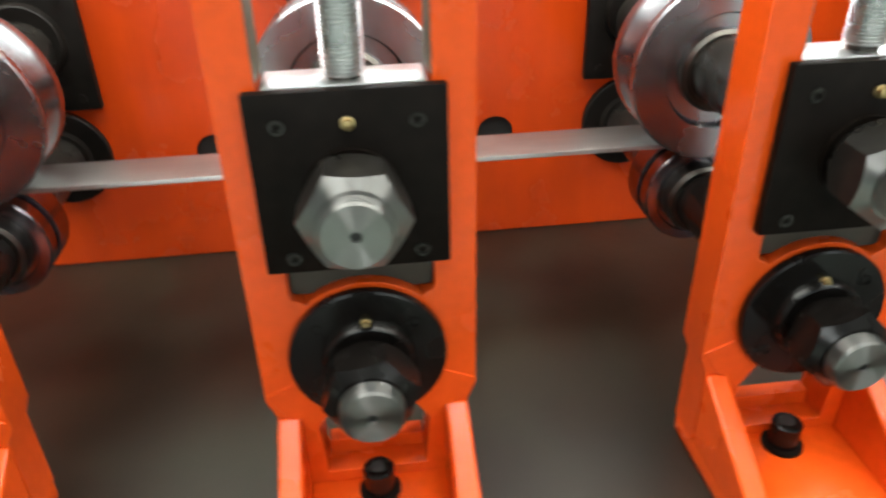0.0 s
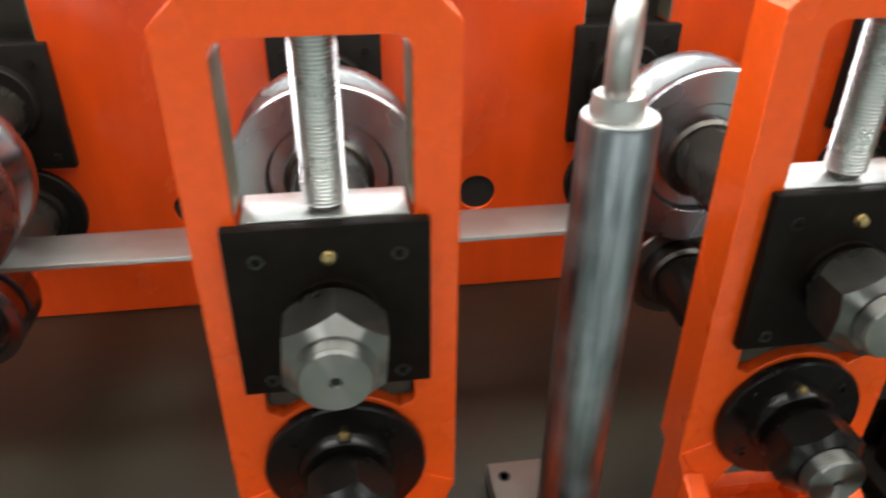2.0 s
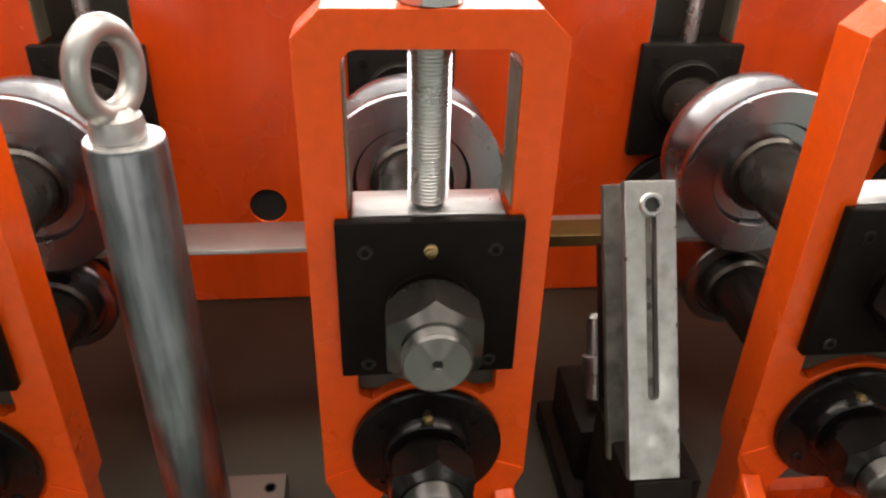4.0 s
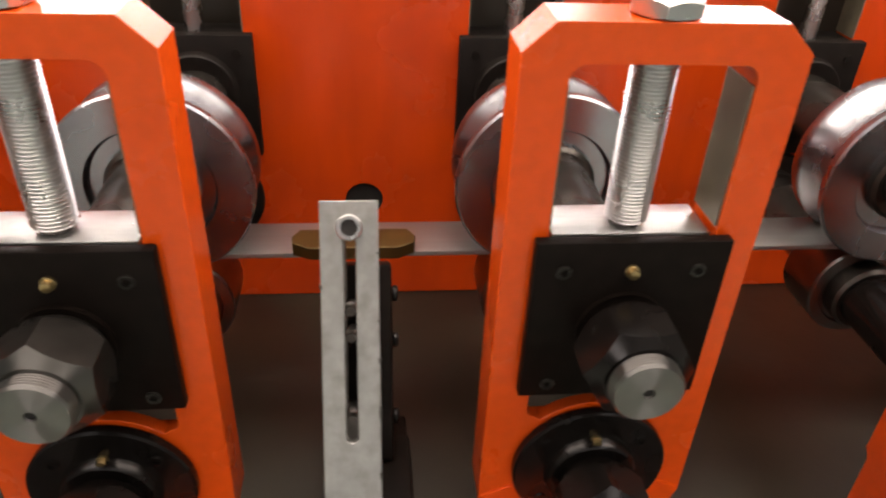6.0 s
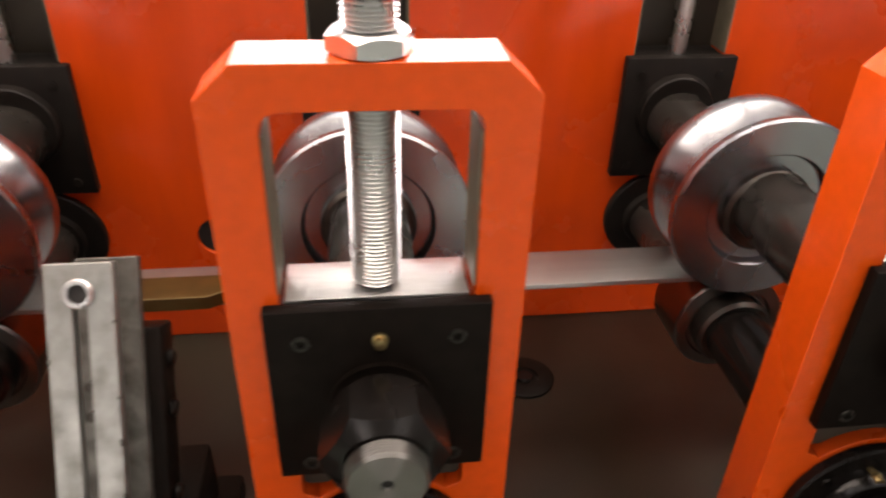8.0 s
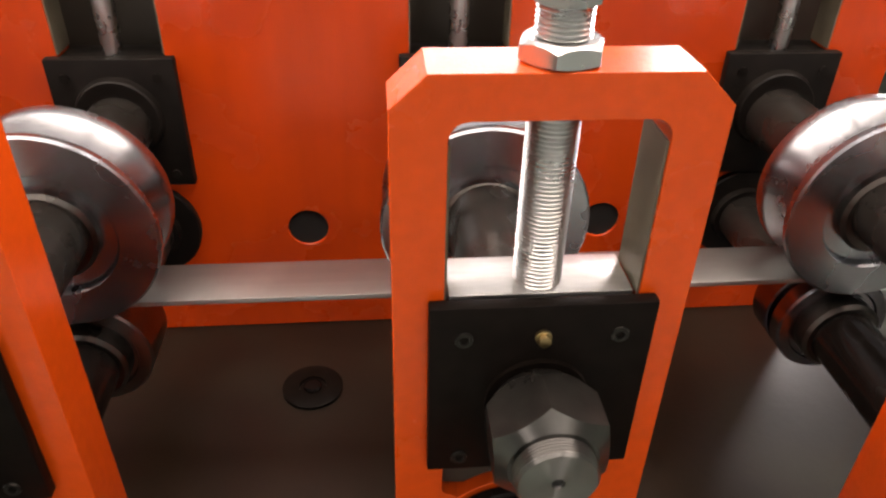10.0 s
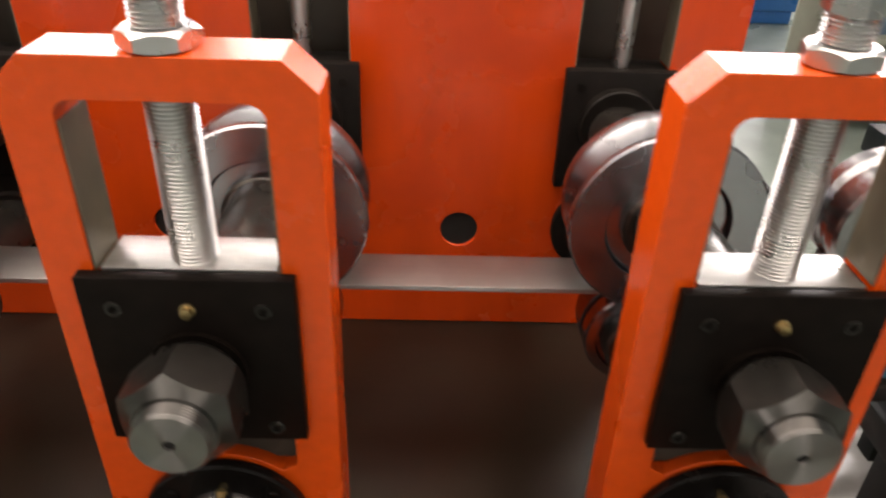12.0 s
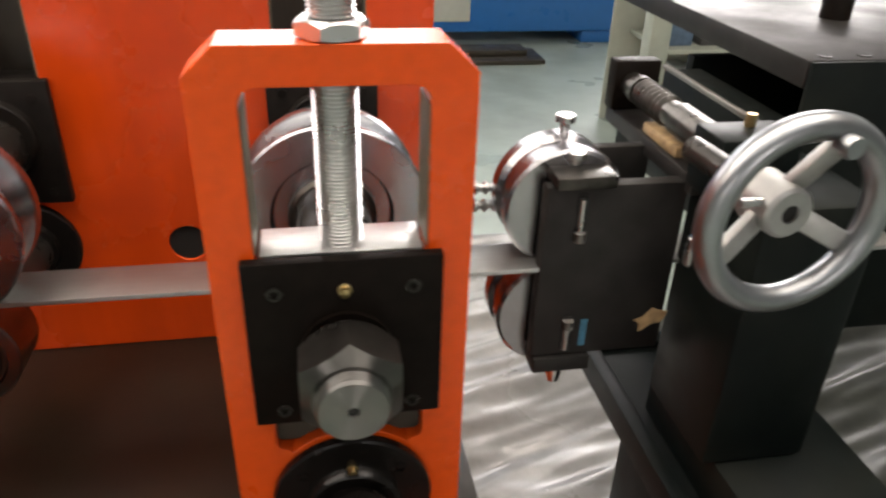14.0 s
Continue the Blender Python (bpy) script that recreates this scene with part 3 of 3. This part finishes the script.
for n in range(N_FIRST, N_LAST + 1):
    x = n * PITCH
    if n > N_FIRST:
        for k, src in enumerate(kinds):
            lift = LIFT[n] if k == 1 else 0
            copy_thing(src, pose(x, src.location.y, src.location.z + lift))
    shaft(pose(x, 0, Z0 + UPPER + LIFT[n]), True, NUTS[n], TURNS[n], -0.087, False, UPPER + LIFT[n] - 0.006)
    shaft(pose(x, 0, Z0 + LOWER), False, BLACK_GLOSS, 10 + 7 * n, -0.0895, n in (-1, 0, 1, 5), 0.0)

# ---- the strip that runs through ----
bm = B()
ys0, ys1 = Y_STRIP
prof = [(ys0, -0.004), (ys0 + 0.0012, -0.0005), (ys0 + 0.004, 0.0), (ys1 - 0.004, 0.0), (ys1 - 0.0012, -0.0005), (ys1, -0.004), (ys1, -0.0055), (ys0, -0.0055)]
ends = [[bm.verts.new((x, y, z)) for y, z in prof] for x in (-1.6, 2.9)]
for i in range(len(prof)):
    bm.faces.new((ends[0][i], ends[0][(i + 1) % 8], ends[1][(i + 1) % 8], ends[1][i]))
bm.faces.new(ends[0]), bm.faces.new(list(reversed(ends[1])))
bmesh.ops.recalc_face_normals(bm, faces=bm.faces)
s = part("steel_strip", bm, STRIP)
s.location.z = Z0 + Z_STRIP + 0.0045
tagged(s, "bright galvanised steel strip running between the rolls", "metal strip")

# ---- lifting post with eye bolt ----
t = thing("lifting_post", pose(0.6375, -0.016, Z0), "bright steel post with eye bolt on a drilled base plate", "post")
pl = part("base_plate", box(B(), -0.052, 0.063, -0.125, 0.127, BASE, -0.307, 0.0025), PLATE_GREY, t, "grey ground base plate")
for bx, by in ((-0.0355, 0.105), (-0.0355, 0.0623), (-0.0327, -0.020), (-0.0327, -0.062), (0.045, -0.020), (0.045, -0.062), (0.045, 0.105), (0.045, 0.0623), (-0.03, -0.1), (0.045, -0.1)):
    part("bolt_hole", lathe(B(), [(-0.3066, 0.0072), (-0.3062, 0.0068), (-0.3066, 0.0050)], "z", (bx, by, 0), 20), HOLE, pl)
part("tube", lathe(B(), [(-0.307, 0.0255), (-0.297, 0.0262), (-0.294, 0.0245), (-0.289, 0.0245), (-0.286, 0.0275), (-0.270, 0.0285), (0.165, 0.0285), (0.1685, 0.0265), (0.169, 0.012)], "z", (0, 0, 0), 56), POST, t)
part("top_face", lathe(B(), [(0.1693, 0.0277), (0.1706, 0.0270), (0.1706, 0.012)], "z", (0, 0, 0), 48), MILLED, t, "bright turned top face")
eye = part("eye_bolt", lathe(B(), [(0.1708, 0.0192), (0.174, 0.0198), (0.181, 0.0185), (0.186, 0.0175), (0.188, 0.013), (0.192, 0.010)], "z", (-0.003, 0, 0), 32), CAST, t, "galvanised eye bolt")
bm = B()
R, r = 0.0250, 0.0080
rings = []
for i in range(40):
    a = 2 * math.pi * i / 40
    rings.append([bm.verts.new(((R + r * math.cos(2 * math.pi * j / 14)) * math.cos(a), r * 1.15 * math.sin(2 * math.pi * j / 14), 0.2175 + 1.17 * (R + r * math.cos(2 * math.pi * j / 14)) * math.sin(a))) for j in range(14)])
for i in range(40):
    for j in range(14):
        bm.faces.new((rings[i][j], rings[(i + 1) % 40][j], rings[(i + 1) % 40][(j + 1) % 14], rings[i][(j + 1) % 14])).smooth = True
ring = part("ring", bm, CAST, eye)
ring.matrix_local = pose(-0.003, 0, 0, 0, 0, 63)

# ---- slotted side guide, leaning back ----
t = thing("side_guide", pose(1.0665, 0.078, Z0 + 0.0835, -29, 0, 0), "slotted steel bar guide with bronze shoe and studs", "strip guide")


def slotted_bar(y0, y1, length, s0, s1, w):
    o = [(-0.0245, 0), (0.0245, 0), (0.0245, -length), (-0.0245, -length)]
    slot = arc(0, -s0 - w, w, 0, 180, 8) + arc(0, -s1 + w, w, 180, 360, 8)
    return sheet_with_holes(B(), o, [slot], y0, y1)


part("front_bar", slotted_bar(0.0, 0.011, 0.280, 0.030, 0.206, 0.0052), BAR, t, "worn ground steel bar with slot", bevel=0.0008)
part("rear_bar", slotted_bar(0.062, 0.073, 0.280, 0.030, 0.206, 0.0052), BAR_DARK, t, "grimy steel bar with slot and nuts", bevel=0.0008)
rng = random.Random(11)
for k in range(9):
    sx, z, h = rng.choice((-1, 1, 1)), -rng.uniform(0.03, 0.27), rng.uniform(0.002, 0.006)
    x = sx * 0.0241
    part("nick", box(B(), x - 0.0011, x + 0.0011, -0.0007, 0.003, z, z + h, 0.0004), DARK_STEEL, t)
nut = part("top_bolt", lathe(B(), [(-0.0002, 0.0112), (-0.003, 0.0112), (-0.0042, 0.0100), (-0.0042, 0.0072), (-0.001, 0.0070)], "y", (0, 0, -0.0225), 28, caps=False), ZINC, t)
part("bore", rod(B(), 0.0071, -0.0014, -0.0004, "y", (0, 0, -0.0225), 16), HOLE, nut)
for z in (-0.095, -0.118, -0.19):
    st = part("stud", rod(B(), 0.0040, 0.011, 0.062, "y", (0, 0, z), 16), DARK_STEEL, t)
    part("stud_nut", hexagon(B(), 0.010, 0.025, 0.038, (0, 0, z)), STEEL, st)
part("clamp_screw", lathe(B(), [(-0.245, 0.012), (-0.215, 0.012), (-0.213, 0.0155), (-0.195, 0.0155), (-0.193, 0.011), (-0.15, 0.0095), (-0.145, 0.006)], "z", (0, 0.182, 0), 24), STEEL, t, "bright clamp screw")
part("dark_carrier", box(B(), -0.018, 0.037, 0.074, 0.115, -0.25, -0.06, 0.004), BLACK, t)
for z in (-0.09, -0.135, -0.21):
    part("carrier_bolt", rod(B(), 0.008, 0.037, 0.043, "x", (0, 0.092, z), 16, 0.002), BLACK_GLOSS, t)
part("lower_block", box(B(), -0.022, 0.036, -0.004, 0.10, -0.315, -0.281, 0.004), BLACK, t)
t2 = thing("guide_shoe", pose(1.0645, 0.262, Z0 - 0.0835), "flat bronze guide shoe lying on the strip", "guide shoe")
bm = B()
shoe = [(0.050, -0.021), (0.069, -0.010), (0.071, 0.004), (0.062, 0.020), (-0.062, 0.020), (-0.071, 0.004), (-0.069, -0.010), (-0.050, -0.021)]
a, b = ([bm.verts.new((x, y, z)) for x, y in shoe] for z in (0.0, 0.016))
bm.faces.new(a), bm.faces.new(list(reversed(b)))
for i in range(len(shoe)):
    bm.faces.new((a[i], a[(i + 1) % len(shoe)], b[(i + 1) % len(shoe)], b[i]))
bmesh.ops.recalc_face_normals(bm, faces=bm.faces)
part("shoe", bm, BRONZE, t2, bevel=0.001)
t3 = thing("guide_pedestal", pose(1.07, 0.0, Z0), "blackened steel pedestal bolted to the bed", "pedestal")
part("base", box(B(), -0.045, 0.055, -0.09, 0.22, BASE, BASE + 0.03, 0.004), BLACK, t3)
part("upright", box(B(), -0.025, 0.05, -0.05, 0.06, BASE + 0.03, -0.175, 0.004), BLACK, t3)
part("rear_upright", box(B(), -0.03, 0.03, 0.08, 0.20, BASE + 0.03, -0.235, 0.004), BLACK, t3)

# ---- straightening head beyond the last stand ----
t = thing("straightening_head", pose(0, 0, Z0), "blackened plate head with two polished rolls", "machine head")
bm = B()
side = part("side_plate", box(bm, 2.388, 2.567, 0.255, 0.275, -0.220, 0.025, 0.003), MACHINE_PLATE, t)
part("rear_side_plate", box(B(), 2.40, 2.57, 0.375, 0.393, -0.220, 0.025, 0.003), MACHINE_PLATE, t)
part("top_clamp", box(B(), 2.396, 2.470, 0.243, 0.300, 0.0255, 0.041, 0.002), DARK_STEEL, t)
part("bottom_clamp", box(B(), 2.392, 2.470, 0.250, 0.300, -0.244, -0.221, 0.002), MACHINE_PLATE, t)
for by, top in ((0.285, 0.058), (0.335, 0.086)):
    part("clamp_bolt", lathe(B(), [(0.025, 0.006), (top - 0.009, 0.006), (top - 0.0085, 0.0125), (top - 0.001, 0.0125), (top, 0.011)], "z", (2.430, by, 0), 24), ZINC, t)
part("under_bolt", lathe(B(), [(-0.272, 0.008), (-0.260, 0.011), (-0.244, 0.011)], "z", (2.429, 0.27, 0), 20), ZINC, t)
for z0, z1 in ((-0.048, 0.016), (-0.212, -0.158)):
    part("slot", box(B(), 2.427, 2.439, 0.2535, 0.256, z0, z1), HOLE, t)
    part("slot_stud", rod(B(), 0.0042, z0 + 0.004, z1 - 0.006, "z", (2.433, 0.2515, 0), 12), ZINC, t)
    part("slot_nut", rod(B(), 0.0075, z0 + (0.002 if z0 > -0.1 else 0.038), z0 + (0.014 if z0 > -0.1 else 0.05), "z", (2.433, 0.2505, 0), 12), STEEL, t)
for cz, name, rr in ((-0.018, "upper_roll", 0.078), (-0.172, "lower_roll", 0.078)):
    part(name, lathe(B(), [(0.282, 0.03), (0.282, rr - 0.004), (0.286, rr), (0.303, rr), (0.311, rr - 0.006), (0.328, rr - 0.006), (0.336, rr), (0.355, rr), (0.360, rr - 0.004), (0.360, 0.03)], "y", (2.425, 0, cz), 72, caps=False), HEAD_ROLL, t, "polished grooved roll")
    part("axle", rod(B(), 0.03, 0.276, 0.374, "y", (2.425, 0, cz), 32), SHAFT_STEEL, t)
part("tie_plate", box(B(), 2.303, 2.312, 0.366, 0.402, -0.072, -0.012, 0.002), BLACK, t)
for z in (-0.030, -0.056):
    part("tie_rod", threaded(B(), 0.0095, 2.3125, 2.3995, 0.0135, 0.0045, "x", (0, 0.384, z), 24), ZINC, t, "bright notched tie rod")
bm = B()
blot = [(2.549 + r * math.cos(a * 0.5236), -0.172 + 0.8 * r * math.sin(a * 0.5236)) for a, r in enumerate((0.020, 0.026, 0.019, 0.022, 0.014, 0.012, 0.023, 0.017, 0.028, 0.013, 0.011, 0.017))]
part("bare_patch", sheet_with_holes(bm, blot, [], 0.2535, 0.2545), RUST, t, "bare rusty patch")
part("paint_mark", box(B(), 2.452, 2.461, 0.2535, 0.2545, -0.206, -0.165), BLUE_MARK, t, "blue paint mark")

t = thing("entry_machine", pose(0, 0, Z0), "dark green machine frame with flat steel top", "machine frame")
part("column", box(B(), 2.575, 2.715, 0.11, 0.27, -0.30, 0.055, 0.008), MACHINE_DARK, t)
part("column_foot", box(B(), 2.595, 2.79, 0.02, 0.30, -0.372, -0.30, 0.005), MACHINE_DARK, t)
part("base_plate", box(B(), 2.578, 2.82, -0.05, 0.45, -0.41, -0.374, 0.006), MACHINE_DARK, t)
for lx, ly in ((3.02, 0.86), (3.96, 0.86)):
    part("leg", box(B(), lx, lx + 0.06, ly, ly + 0.06, -Z0, 0.0995, 0.004), MACHINE_DARK, t)
# Panels and top run on unseen to x 4.1 to shade the floor.
part("front_panel", box(B(), 2.768, 4.1, 0.359, 0.3655, -0.30, 0.1365, 0.002), MACHINE_DARK, t)
part("lower_shelf", box(B(), 2.80, 4.1, 0.4055, 1.0, -0.22, -0.16, 0.006), MACHINE_DARK, t)
part("top_plate", box(B(), 2.765, 4.1, 0.366, 1.05, 0.100, 0.138, 0.003), MACHINE_PLATE, t, "flat dark steel top plate")
part("pedestal", box(B(), 2.62, 2.80, 0.0, 0.40, -Z0, -0.411, 0.006), MACHINE_DARK, t)
part("side_beam", box(B(), 2.715, 2.784, 0.376, 0.66, -0.03, 0.048, 0.005), MACHINE_DARK, t)
# Paler strip that puts the lit line along the beam into the colour.
part("beam_lit_edge", box(B(), 2.712, 2.722, 0.376, 0.66, 0.0485, 0.056, 0.002), PLATE_GREY, t, "paler strip for the lit beam edge")
part("rear_panel", box(B(), 2.80, 4.1, 0.72, 0.745, -0.155, 0.052, 0.004), MACHINE_DARK, t)
part("corner_post", box(B(), 2.95, 3.05, 0.60, 0.70, -Z0, -0.16, 0.006), MACHINE_DARK, t)
part("cross_slide", box(B(), 2.56, 2.64, 0.24, 0.52, 0.012, 0.035, 0.003), MACHINE_PLATE, t)
part("end_bearing", box(B(), 2.555, 2.625, 0.49, 0.52, 0.0355, 0.108, 0.004), BLACK, t)
sp = part("spindle", lathe(B(), [(0.17, 0.0176), (0.235, 0.0176), (0.235, 0.0210), (0.335, 0.0210), (0.335, 0.0168), (0.36, 0.0168), (0.36, 0.0143), (0.45, 0.0143), (0.45, 0.0202), (0.465, 0.0202), (0.465, 0.0168), (0.495, 0.0168)], "y", (2.582, 0, 0.075), 32), DARK_STEEL, t)
part("spring", threaded(B(), 0.021, 0.362, 0.448, 0.012, 0.006, "y", (2.582, 0, 0.075), 28), DARK_STEEL, sp)
part("spindle_block", box(B(), 2.545, 2.64, 0.17, 0.234, 0.0355, 0.108, 0.004), MACHINE_DARK, t)
part("grease_nipple", rod(B(), 0.006, 0.108, 0.122, "z", (2.60, 0.215, 0), 12), BRASS, t)
part("knob", lathe(B(), [(0.205, 0.024), (0.25, 0.024), (0.255, 0.022)], "z", (2.98, 0.62, -0.067), 28), BLACK, t)
for bx, by in ((2.80, 0.385), (2.86, 0.385)):
    part("socket_screw", lathe(B(), [(0.1375, 0.010), (0.1392, 0.009), (0.1385, 0.005)], "z", (bx, by, 0), 20), BLACK, t)
part("edge_rail", box(B(), 2.552, 2.577, -0.20, 0.45, -0.41, -0.362, 0.003), MACHINE_DARK, t)
part("cross_rail", box(B(), 2.578, 2.82, 0.4505, 0.48, -0.41, -0.365, 0.003), MACHINE_DARK, t)
part("rail_foot", box(B(), 2.60, 2.66, -0.05, -0.001, -Z0, -0.411, 0.003), MACHINE_DARK, t)
part("sight_glass", lathe(B(), [(-0.070, 0.004), (-0.066, 0.0075), (-0.030, 0.0075), (-0.026, 0.004)], "z", (2.5745, 0.235, -0.012), 16), ZINC, t, "small bright oil cup")
part("wood_block", box(B(), 2.565, 2.63, 0.30, 0.40, 0.0355, 0.050, 0.003), RUST, t, "worn wooden block")

t = thing("handwheel", pose(2.492, -0.03, Z0 + 0.123, 0, 0, 4), "chromed three-spoke handwheel with cast spokes", "handwheel")
bm = B()
R, r = 0.0755, 0.0115
rings = []
for i in range(64):
    a = 2 * math.pi * i / 64
    rings.append([bm.verts.new(((R + r * math.cos(2 * math.pi * j / 14)) * math.cos(a), r * 1.1 * math.sin(2 * math.pi * j / 14), (R + r * math.cos(2 * math.pi * j / 14)) * math.sin(a))) for j in range(14)])
for i in range(64):
    for j in range(14):
        bm.faces.new((rings[i][j], rings[(i + 1) % 64][j], rings[(i + 1) % 64][(j + 1) % 14], rings[i][(j + 1) % 14])).smooth = True
part("rim", bm, CHROME, t)
for a in (62, 212, 332):
    bm = box(B(), 0.018, 0.071, -0.005, 0.006, -0.0095, 0.0095, 0.003)
    for v in bm.verts:
        v.co.y += 0.024 - 0.32 * (v.co.x - 0.012)
    bmesh.ops.rotate(bm, cent=(0, 0, 0), matrix=Matrix.Rotation(-radians(a), 3, "Y"), verts=bm.verts)
    part("spoke", bm, CAST, t)
hub = part("hub", lathe(B(), [(0.004, 0.008), (0.004, 0.019), (0.007, 0.022), (0.045, 0.024)], "y", seg=36, caps=False), CAST, t)
part("bore", rod(B(), 0.0085, 0.007, 0.02, "y", seg=20), HOLE, hub)
part("set_screw", rod(B(), 0.004, -0.040, -0.02, "x", (0, 0.016, 0.008), 12), ZINC, hub)
part("grip", lathe(B(), [(-0.022, 0.005), (-0.022, 0.008), (-0.019, 0.0095), (-0.008, 0.009)], "y", (0.017, 0, 0.064), 24), CHROME, t)
part("axle", rod(B(), 0.0125, 0.044, 0.15, "y", seg=24), SHAFT_STEEL, t)

# ---- film-covered floor beside the bed ----
def crinkled(x0, x1, y0, y1, nx, ny, z):
    """A thin sheet with long folds across it."""
    bm, grid = B(), []
    for i in range(nx + 1):
        col = []
        for j in range(ny + 1):
            x, y = x0 + (x1 - x0) * i / nx, y0 + (y1 - y0) * j / ny
            h = 0.030 * noise.noise(Vector((x * 1.3 + y * 0.8, y * 7.0 - x * 2.2, 0.3))) + 0.013 * noise.noise(Vector((x * 3.0 + y * 3, y * 22.0 - x * 7, 1.7)))
            col.append(bm.verts.new((x, y, z + h)))
        grid.append(col)
    for i in range(nx):
        for j in range(ny):
            bm.faces.new((grid[i][j], grid[i + 1][j], grid[i + 1][j + 1], grid[i][j + 1])).smooth = True
    return bm


tagged(part("plastic_film", crinkled(2.28, 3.06, -1.2, 2.05, 60, 240, 0.04), FILM), "crinkled clear plastic film spread on the floor", "plastic film")
# Same crinkled film, in the colour that holds the machine's shade.
tagged(part("shaded_floor_film", crinkled(3.07, 4.3, -1.2, 1.42, 70, 190, 0.04), SHADED_FILM), "film on the floor, coloured dark for the shade under the machine", "floor sheet")

# ---- far things ----
t = thing("blue_machine", pose(3.75, 5.3, 0), "blue painted machine tool on the far floor", "machine")
part("bed", box(B(), -3.0, 1.0, 0, 1.2, 0.10, 0.9, 0.03), BLUE, t)
part("body", box(B(), -3.0, 0.85, 0.1, 1.1, 0.9, 1.7, 0.03), BLUE, t)
part("white_panel", box(B(), -0.90, -0.355, -0.015, -0.001, 0.19, 0.72, 0.004), GREY_LIGHT, t, "pale control panel")
for x in (-1.7, 0.6):
    part("foot", box(B(), x, x + 0.35, 0.05, 1.1, 0.0, 0.10, 0.01), BLUE, t)
t = thing("floor_plate_stack", pose(3.58, 4.80, 0), "dark flat steel plates lying on the floor", "steel plates")
part("plate", box(B(), -0.42, 0.27, -0.10, 0.25, 0.0, 0.035, 0.006), PLATE_DARK, t)
part("upper_plate", box(B(), -0.40, 0.16, 0.02, 0.22, 0.0355, 0.08, 0.006), PLATE_DARK, t)
t = thing("storage_rack", pose(3.82, 3.0, 0), "grey-green steel rack holding mixed small parts", "rack")
for x in (0.0, 0.86):
    part("post", box(B(), x, x + 0.11, 0, 0.10, 0.0, 1.38, 0.006), GREY_GREEN, t)
part("top_panel", box(B(), 0.112, 0.858, 0.01, 0.5, 1.06, 1.38, 0.006), GREY_LIGHT, t)
part("back", box(B(), 0.0, 0.97, 0.5, 0.52, 0.0, 1.38, 0.004), GREY_GREEN, t)
for z in (0.18, 0.50, 0.80):
    part("shelf", box(B(), 0.112, 0.858, 0.02, 0.499, z, z + 0.025, 0.003), GREY_GREEN, t)
rng = random.Random(4)
TINTS = [material(f"parts_tint_{k}", c, 0.5, var=0.2, scale=30) for k, c in enumerate(((0.35, 0.10, 0.07), (0.25, 0.27, 0.26), (0.10, 0.16, 0.24), (0.5, 0.5, 0.46), (0.06, 0.06, 0.06)))]
for z in (0.205, 0.525, 0.825):
    x = 0.14
    while x < 0.76:
        w, h = rng.uniform(0.06, 0.15), rng.uniform(0.07, 0.19)
        tin = thing("parts_box", pose(3.82 + x, 3.0 + rng.uniform(0.05, 0.10), z), "small box of mixed parts on the rack shelf", "box", "boxes on the rack")
        part("body", box(B(), 0, w, 0, 0.22, 0, h, 0.006), TINTS[rng.randrange(5)], tin)
        part("lid", box(B(), -0.004, w + 0.004, -0.004, 0.224, h, h + 0.014, 0.004), TINTS[rng.randrange(5)], tin)
        x += w + rng.uniform(0.015, 0.05)


# ---- what moves ----
def motions():
    """Only the camera moves; the machine stands still."""


motions()
